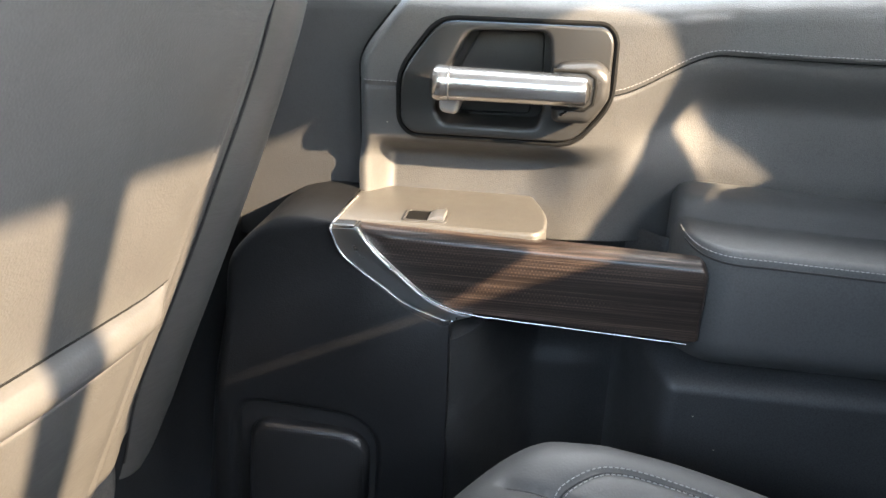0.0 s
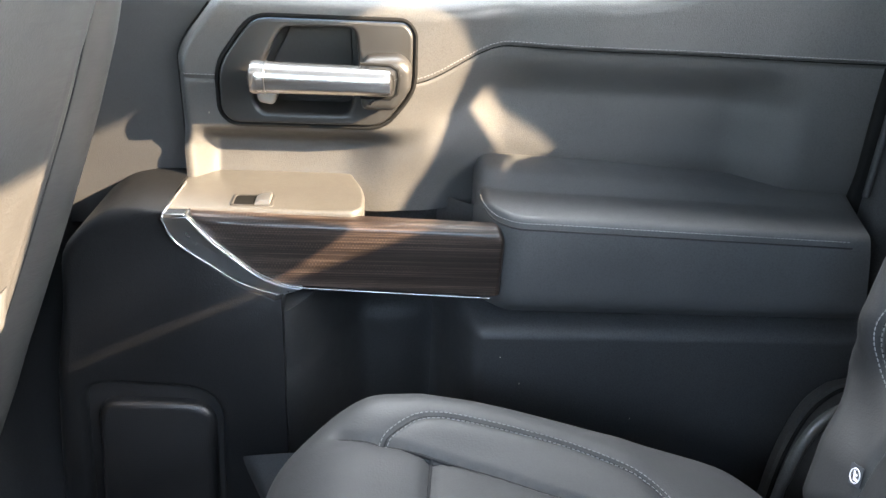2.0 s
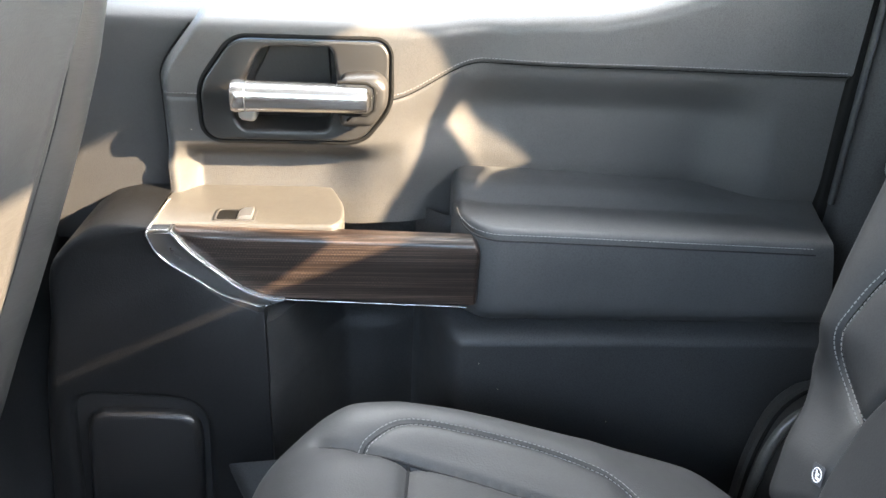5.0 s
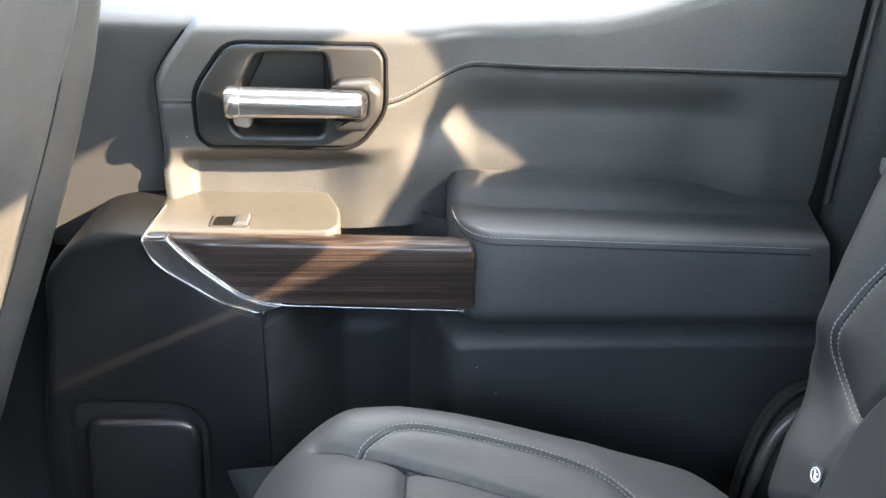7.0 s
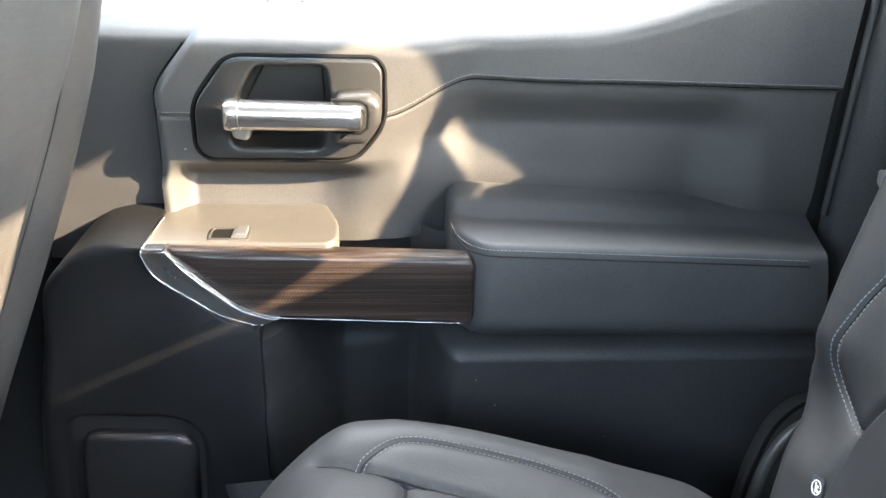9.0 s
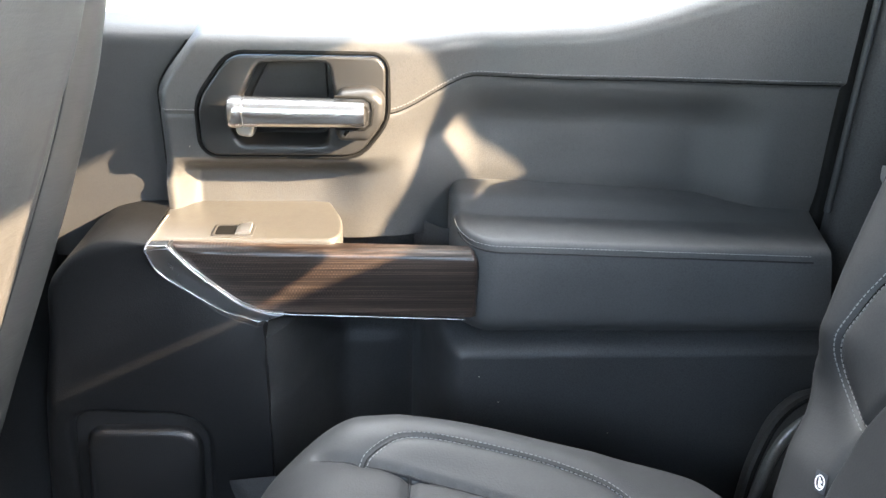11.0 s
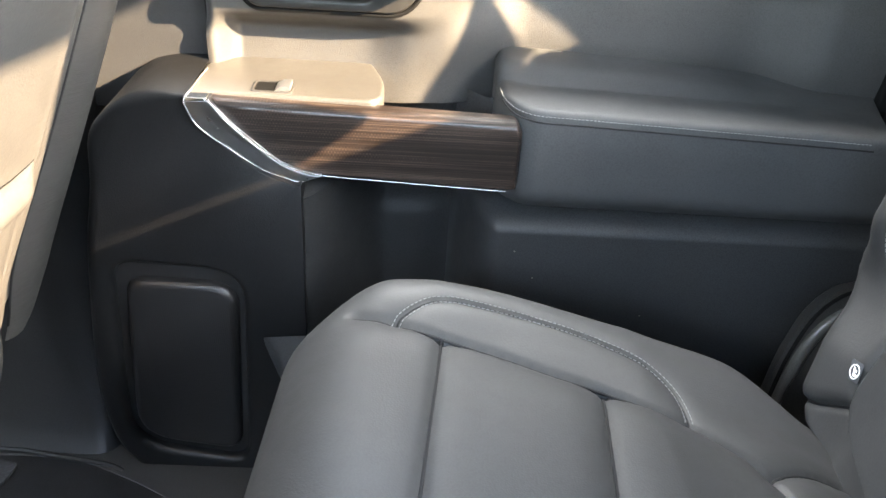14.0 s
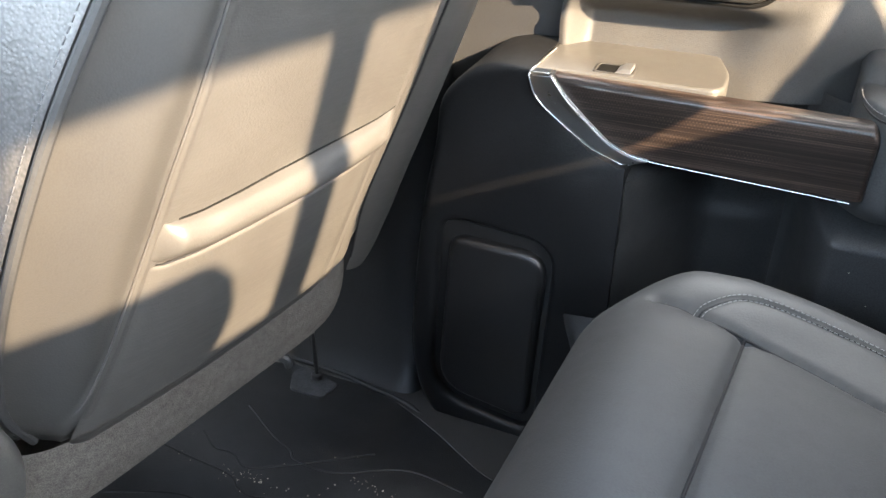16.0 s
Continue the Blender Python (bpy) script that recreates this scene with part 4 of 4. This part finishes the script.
# the rim's soft highlight is put into its paler material
part("rim", tube([(x, -0.1300, z) for x, z in RIDGE], 0.0075, 12, up=(0, 1, 0)), BOARD, shield, "raised rounded rim, paler than the shell for its highlight")

# ---- front seat ----
PSI, K = radians(6), 0.42
FU = Vector((math.sin(PSI), math.cos(PSI), 0))
FV = Vector((K * math.cos(PSI), -K * math.sin(PSI), 1)).normalized()
FW = FU.cross(FV)
FW = FW if FW.x > 0 else -FW
FO = Vector((-0.118, -0.2781, 0.5961)) + FU * -0.148
FRONT = Matrix(((FU.x, FV.x, FW.x, FO.x), (FU.y, FV.y, FW.y, FO.y), (FU.z, FV.z, FW.z, FO.z), (0, 0, 0, 1)))
front = thing("front_seat", "leather front seat seen from behind with an empty map pocket", "car seat", (0, -0.50, -0.05), FRONT)


def edge_u(v, side):
    """Half width of the seat back: its inboard (-1) or outboard (1) edge."""
    left = np.interp(v, [-0.29, -0.272, -0.25, -0.20, -0.14, -0.055, 0.055, 0.12, 0.20, 0.42], [0.150, 0.174, 0.194, 0.208, 0.214, 0.208, 0.190, 0.169, 0.150, 0.12])
    right = np.interp(v, [-0.26, -0.22, -0.18, -0.14, -0.08, -0.02, 0.05, 0.15, 0.20, 0.27, 0.42], [0.240, 0.226, 0.211, 0.206, 0.210, 0.213, 0.211, 0.208, 0.199, 0.178, 0.135])
    return np.where(np.asarray(side) < 0, left, right)


def half(v, side):
    """The edge with its corners eased."""
    return sum(edge_u(np.asarray(v) + d, side) for d in (-0.036, -0.018, 0.0, 0.018, 0.036)) / 5


def fold_u(v):
    """Where the inboard panel seam runs, flaring towards the foot of the seat."""
    return np.interp(v, [-0.285, -0.250, -0.212, -0.146, -0.085, -0.036, 0.012, 0.062, 0.131, 0.42], [0.150, 0.172, 0.163, 0.150, 0.142, 0.136, 0.131, 0.124, 0.117, 0.10])


def foot_v(u):
    return -0.262 + 0.11 * u


def edge_w(side):
    return -0.044 if side < 0 else -0.028


def back_w(u, s, v):
    """Depth of the seat's rear face."""
    a = np.abs(s)
    w = np.where(s < 0, -0.034, -0.018) * sm(0.74, 1.0, a) - 0.010 * a ** 2
    d = np.where(u < 0, -u - fold_u(v), u - 0.145)
    return w + 0.0010 * np.exp(-((d + 0.004) / 0.003) ** 2) - 0.0028 * sm(-0.001, 0.004, d)


def back_skin(u, v):
    s = u / half(v, np.sign(u))
    low = np.where(v < -0.1, -0.1 + (v + 0.1) / 0.15 * (-0.1 - foot_v(u)), v)
    return u, low, back_w(u, s, low) - 0.012 * sm(0.04, 0.0, low - foot_v(u))


def middle_skin(t, v):
    a, b = -fold_u(v), half(v, 1)
    return back_skin(a + (b - a) * t, v)


def inboard_skin(t, v):
    a, b = -half(v, -1), -fold_u(v)
    return back_skin(a + (b - a) * t, v)


EASE = 0.5 - 0.5 * np.cos(np.linspace(0, math.pi, 110))
part("back_panel", sheet(EASE, np.linspace(-0.25, 0.42, 110), middle_skin), BACKPANEL, front, "grey vinyl back panel")
part("inboard_panel", sheet(EASE[::2], np.linspace(-0.25, 0.42, 110), inboard_skin), SIDELEATHER, front, "dark leather panel along the seat edge")
fold = [(-float(fold_u(v)) - 0.0005, v, float(back_w(np.array(-float(fold_u(v))), np.array(-float(fold_u(v)) / float(half(v, -1))), np.array(v))) + 0.0002) for v in np.linspace(-0.235, 0.42, 70)]
part("seam", tube(fold, 0.0013, 6, up=(0, 0, 1)), BACKPANEL, front)
bm = sheet(np.linspace(0, 1, 24), np.linspace(-0.275, 0.42, 60), lambda t, v: (-(half(v, -1) + 0.002 + 0.020 * np.sin(t * math.pi * 0.6)), v - 0.02 * t, edge_w(-1) - 0.008 - 0.13 * t + 0.010 * np.sin(np.clip(t / 0.12, 0, 1) * math.pi)))
part("side_bolster", bm, BOLSTER, front, "black leather side")


def wing_u(v):
    """The outboard edge of the seat back's side wing."""
    return np.interp(v, [-0.29, -0.26, -0.20, -0.10, 0.0, 0.07, 0.12, 0.20, 0.26, 0.42], [0.285, 0.316, 0.327, 0.325, 0.320, 0.316, 0.309, 0.291, 0.264, 0.20])


def wing(t, v):
    a, b = half(v, 1) + 0.001, wing_u(v)
    u = a + (b - a) * np.minimum(t / 0.8, 1.0) - 0.012 * np.clip((t - 0.8) / 0.2, 0, 1) ** 2
    q = np.clip(t / 0.8, 0, 1)
    w = -0.031 + 0.006 * np.sin(q * math.pi) ** 0.7 - 0.022 * q ** 3 - 0.09 * np.clip((t - 0.8) / 0.2, 0, 1)
    return u, v, w


part("side_wing", sheet(np.concatenate((np.linspace(0, 0.1, 8), np.linspace(0.13, 0.7, 14), np.linspace(0.72, 1, 14))), np.linspace(-0.275, 0.42, 60), wing), BACKPANEL, front, "grey vinyl side wing of the seat back")
part("seam", tube([(float(half(v, 1)) + 0.0005, v, -0.0300) for v in np.linspace(-0.25, 0.42, 60)], 0.0014, 6, up=(0, 0, 1)), SEAMMAT, front)
part("piping", tube([(-float(half(v, -1)) - 0.001, v, edge_w(-1) + 0.001) for v in np.linspace(-0.275, 0.42, 60)], 0.0042, 8, up=(0, 0, 1)), LEATHER, front, "leather piping")
part("stitching", stitches([(-float(half(v, -1)) - 0.0080, v - 0.001, edge_w(-1) - 0.0065) for v in np.linspace(-0.275, 0.42, 60)], 0.0045, 0.0026, 0.0006), DARKTHREAD, front, "dark thread")
part("seat_front", slab(rounded([(-0.18, -0.25), (0.20, -0.25), (0.15, 0.42), (-0.11, 0.42)], 0.05), -0.06, -0.19, 0.03, "z"), LEATHER, front)


def pocket_top(u):
    return np.interp(u, [-0.151, -0.140, -0.123, -0.095, -0.060, -0.025, 0.025, 0.074, 0.108, 0.130, 0.143, 0.152], [-0.022, -0.027, -0.032, -0.031, -0.025, -0.018, -0.011, -0.006, -0.003, 0.001, 0.006, 0.011])


def pocket(t, r):
    u = -0.134 + 0.2835 * t
    top = pocket_top(u)
    low = foot_v(u) + 0.022
    v = low + (top - low) * np.minimum(r, 1.0)
    d = top - v
    roll = np.sin(np.clip(d / 0.035, 0, 1) ** 0.8 * math.pi) * 0.011
    w = 0.0035 + roll + 0.006 * np.sin(t * math.pi) * sm(-0.22, -0.1, v) - 0.0045 * np.exp(-((d - 0.037) / 0.0025) ** 2)
    w = np.where(r > 1.0, -0.001, w)
    edge = np.minimum(t, 1 - t)
    u = u * np.where(u < 0, (fold_u(v) - 0.001) / 0.134, 1)
    return u, v, w * np.where(t > 0.5, sm(0, 0.13, edge), sm(0, 0.07, edge)) - 0.001 - 0.010 * np.abs(u / 0.2) ** 2 - 0.012 * sm(0.04, 0.02, v - foot_v(u))


part("pocket_gap", tube([(u, float(pocket_top(u)) + 0.0006, -0.0005 - 0.01 * (u / 0.2) ** 2) for u in np.linspace(-0.115, 0.140, 60)], 0.0014, 6), RUBBER, front)
part("map_pocket", sheet(np.linspace(0, 1, 90), np.concatenate((np.linspace(0, 0.7, 40), np.linspace(0.705, 1.0, 60), [1.001])), pocket), BACKPANEL, front, "vinyl map pocket with a rolled hem")
part("seam", tube([(u, float(pocket_top(u)) - 0.0370, 0.0015 - 0.01 * (u / 0.2) ** 2 + 0.0045 * math.sin((u + 0.1475) / 0.297 * math.pi)) for u in np.linspace(-0.128, 0.142, 90)], 0.0008, 6), SEAMMAT, front)
bm = sheet(np.linspace(-1, 1, 70), np.linspace(0, 1, 24), lambda s, r: (0.016 + s * (0.216 + 0.004 * r), foot_v(s * 0.2) + 0.004 - 0.080 * r * (1 - 0.45 * np.clip(s, 0, 1) ** 8), -0.022 + 0.020 * np.sin(r * math.pi * 0.5) - 0.030 * np.abs(s) ** 9 - 0.02 * sm(0.92, 1.0, r)))
part("valance", bm, CARPET, front, "short-pile grey carpet flap")
part("seat_pan", box((-0.19, -0.30, -0.45), (0.19, -0.16, -0.10), 0.03), BLACK, front, "black plastic seat pan")
part("hinge_cover", slab(rounded([(-0.30, -0.37), (-0.194, -0.37), (-0.194, -0.275), (-0.204, -0.230), (-0.222, -0.196), (-0.30, -0.190)], 0.02), -0.14, -0.008, 0.016, "z"), BOARD, front, "grey plastic hinge cover")


def seat_base(lo, hi, name):
    bm = box(lo, hi, 0.01)
    bmesh.ops.transform(bm, matrix=FRONT.inverted(), verts=bm.verts)
    part(name, bm, BLACK, front)


seat_base((-0.80, -0.66, 0.20), (-0.50, -0.26, 0.34), "seat_frame")
for y in (-0.62, -0.30):
    seat_base((-0.80, y - 0.02, 0.0945), (-0.60, y + 0.02, 0.21), "seat_rail")

# ---- floor things ----
mat_ob = thing("floor_mat", "black ribbed rubber floor mat with crumbs and scuffs", "floor mat", (-0.2, -0.5, 0.095))
part("mat_sheet", slab(rounded([(0.10, -0.14), (-0.05, -0.13), (-0.16, -0.08), (-0.27, -0.045), (-0.62, -0.045), (-0.62, -0.75), (0.10, -0.75)], 0.03), 0.095, 0.101, 0.003, "z"), MAT, mat_ob)
for path in ([(-0.421, -0.250), (-0.385, -0.271), (-0.358, -0.270), (-0.324, -0.285), (-0.287, -0.261), (-0.257, -0.239), (-0.192, -0.186)],
             [(-0.40, -0.175), (-0.333, -0.214), (-0.295, -0.230), (-0.277, -0.243), (-0.220, -0.242), (-0.141, -0.196), (-0.06, -0.200)],
             [(-0.50, -0.290), (-0.409, -0.300), (-0.335, -0.305), (-0.309, -0.321), (-0.278, -0.323), (-0.20, -0.29), (-0.10, -0.28), (0.02, -0.25)],
             [(-0.45, -0.40), (-0.36, -0.36), (-0.25, -0.37), (-0.12, -0.34), (0.0, -0.35)]):
    part("mat_rib", tube([(p[0], p[1], 0.1006) for p in spline(path, 40)], 0.0018, 8), BLACK, mat_ob)
CRUMB = material("pale_crumbs", (0.42, 0.38, 0.30), 0.9)[0]
bm = bmesh.new()
rnd = random.Random(5)
for cx, cy, spread, count in ((-0.312, -0.296, 0.014, 26), (-0.175, -0.250, 0.022, 22), (-0.24, -0.33, 0.08, 14), (-0.15, -0.30, 0.09, 14)):
    for _ in range(count):
        x, y, r = rnd.gauss(cx, spread), rnd.gauss(cy, spread * 0.6), rnd.uniform(0.0004, 0.0014)
        ring = [[(x + r * math.cos(a) * rnd.uniform(0.5, 1.3), y + r * math.sin(a) * rnd.uniform(0.5, 1.3), z) for a in (0, 1.3, 2.5, 3.8, 5.0)] for z in (0.1006, 0.1006 + r)]
        rings(ring, bm=bm)
for cx, cy, spread, count in ((-0.320, -0.300, 0.020, 40), (-0.41, -0.295, 0.012, 14), (-0.165, -0.238, 0.020, 26)):
    for _ in range(count):
        x, y, r = rnd.gauss(cx, spread), rnd.gauss(cy, spread * 0.5), rnd.uniform(0.0003, 0.0009)
        rings([[(x + r * math.cos(a) * rnd.uniform(0.5, 1.6), y + r * math.sin(a) * rnd.uniform(0.5, 1.2), z) for a in (0, 1.5, 3.0, 4.5)] for z in (0.1006, 0.1006 + r * 0.6)], bm=bm)
tagged(part("crumbs", bm, CRUMB), "pale crumbs and grit scattered on the floor mat", "crumbs", kind="stuff")

STEEL = grained("scuffed_steel", (0.030, 0.031, 0.034), (0.075, 0.077, 0.082), 0.42, 300, 0.0004, 0.3, wide=60)
bracket = thing("seat_anchor", "grey steel seat anchor plate bolted to the floor", "bracket", (-0.355, -0.085, 0.112))
part("plate", slab(rounded([(-0.372, -0.116), (-0.318, -0.114), (-0.316, -0.074), (-0.385, -0.054), (-0.392, -0.080)], 0.006), 0.096, 0.1050, 0.0008, "z"), STEEL, bracket, "scuffed steel plate")
part("bolt", slab([(-0.352 + 0.009 * math.cos(a), -0.074 + 0.009 * math.sin(a)) for a in (k * math.pi / 8 for k in range(16))], 0.10, 0.113, 0.003, "z"), BLACK, bracket)
part("rod", tube([(-0.352, -0.074, 0.110), (-0.356, -0.080, 0.20), (-0.350, -0.10, 0.34)], 0.003, 8, up=(1, 0, 0)), BLACK, bracket, "black rod")
part("catch", tube([(-0.398, -0.078, 0.114), (-0.402, -0.082, 0.128), (-0.412, -0.090, 0.132)], 0.008, 8, up=(0, 1, 0)), STEEL, bracket)

# seat belt at the rear pillar
belt = thing("seat_belt", "black woven seat belt hanging beside the rear seat", "seat belt", (0.76, -0.10, 0.56))
part("webbing", rings([[(x + dx, y + dy, z) for dx, dy in ((0, 0), (0.024, -0.038), (0.0252, -0.0375), (0.0012, 0.0005))] for x, y, z in ((0.80, -0.125, 1.10), (0.765, -0.105, 0.80), (0.740, -0.104, 0.655), (0.733, -0.103, 0.600))]), BLACK, belt)
part("latch_plate", slab(rounded([(-0.134, 0.668), (-0.104, 0.674), (-0.092, 0.684), (-0.092, 0.698), (-0.134, 0.704)], 0.003), 0.740, 0.733, 0.001, "x"), SILVER, belt, "bright steel tongue")
part("stop_button", slab([(-0.103 + 0.003 * math.cos(a), 0.616 + 0.003 * math.sin(a)) for a in (k * math.pi / 5 for k in range(10))], 0.736, 0.7295, 0.001, "x"), WHITE, belt)
# specks of dust on the trim
bm = bmesh.new()
for x, z in ((0.305, 0.447), (0.10, 0.672), (-0.02, 0.705), (0.33, 0.41), (0.47, 0.36)):
    y = (lower_y(np.array(x), np.array(z)) if z < 0.5 else upper_y(np.array(x), np.array(z))) - 0.0006
    r = 0.0008
    rings([[(x + r * c, float(y) + d, z + r * 0.7 * q) for c, q in ((1, 0), (0.2, 1), (-0.9, 0.3), (-0.4, -0.8))] for d in (0.0006, 0.0)], bm=bm)
part("dust_specks", bm, CRUMB, door)
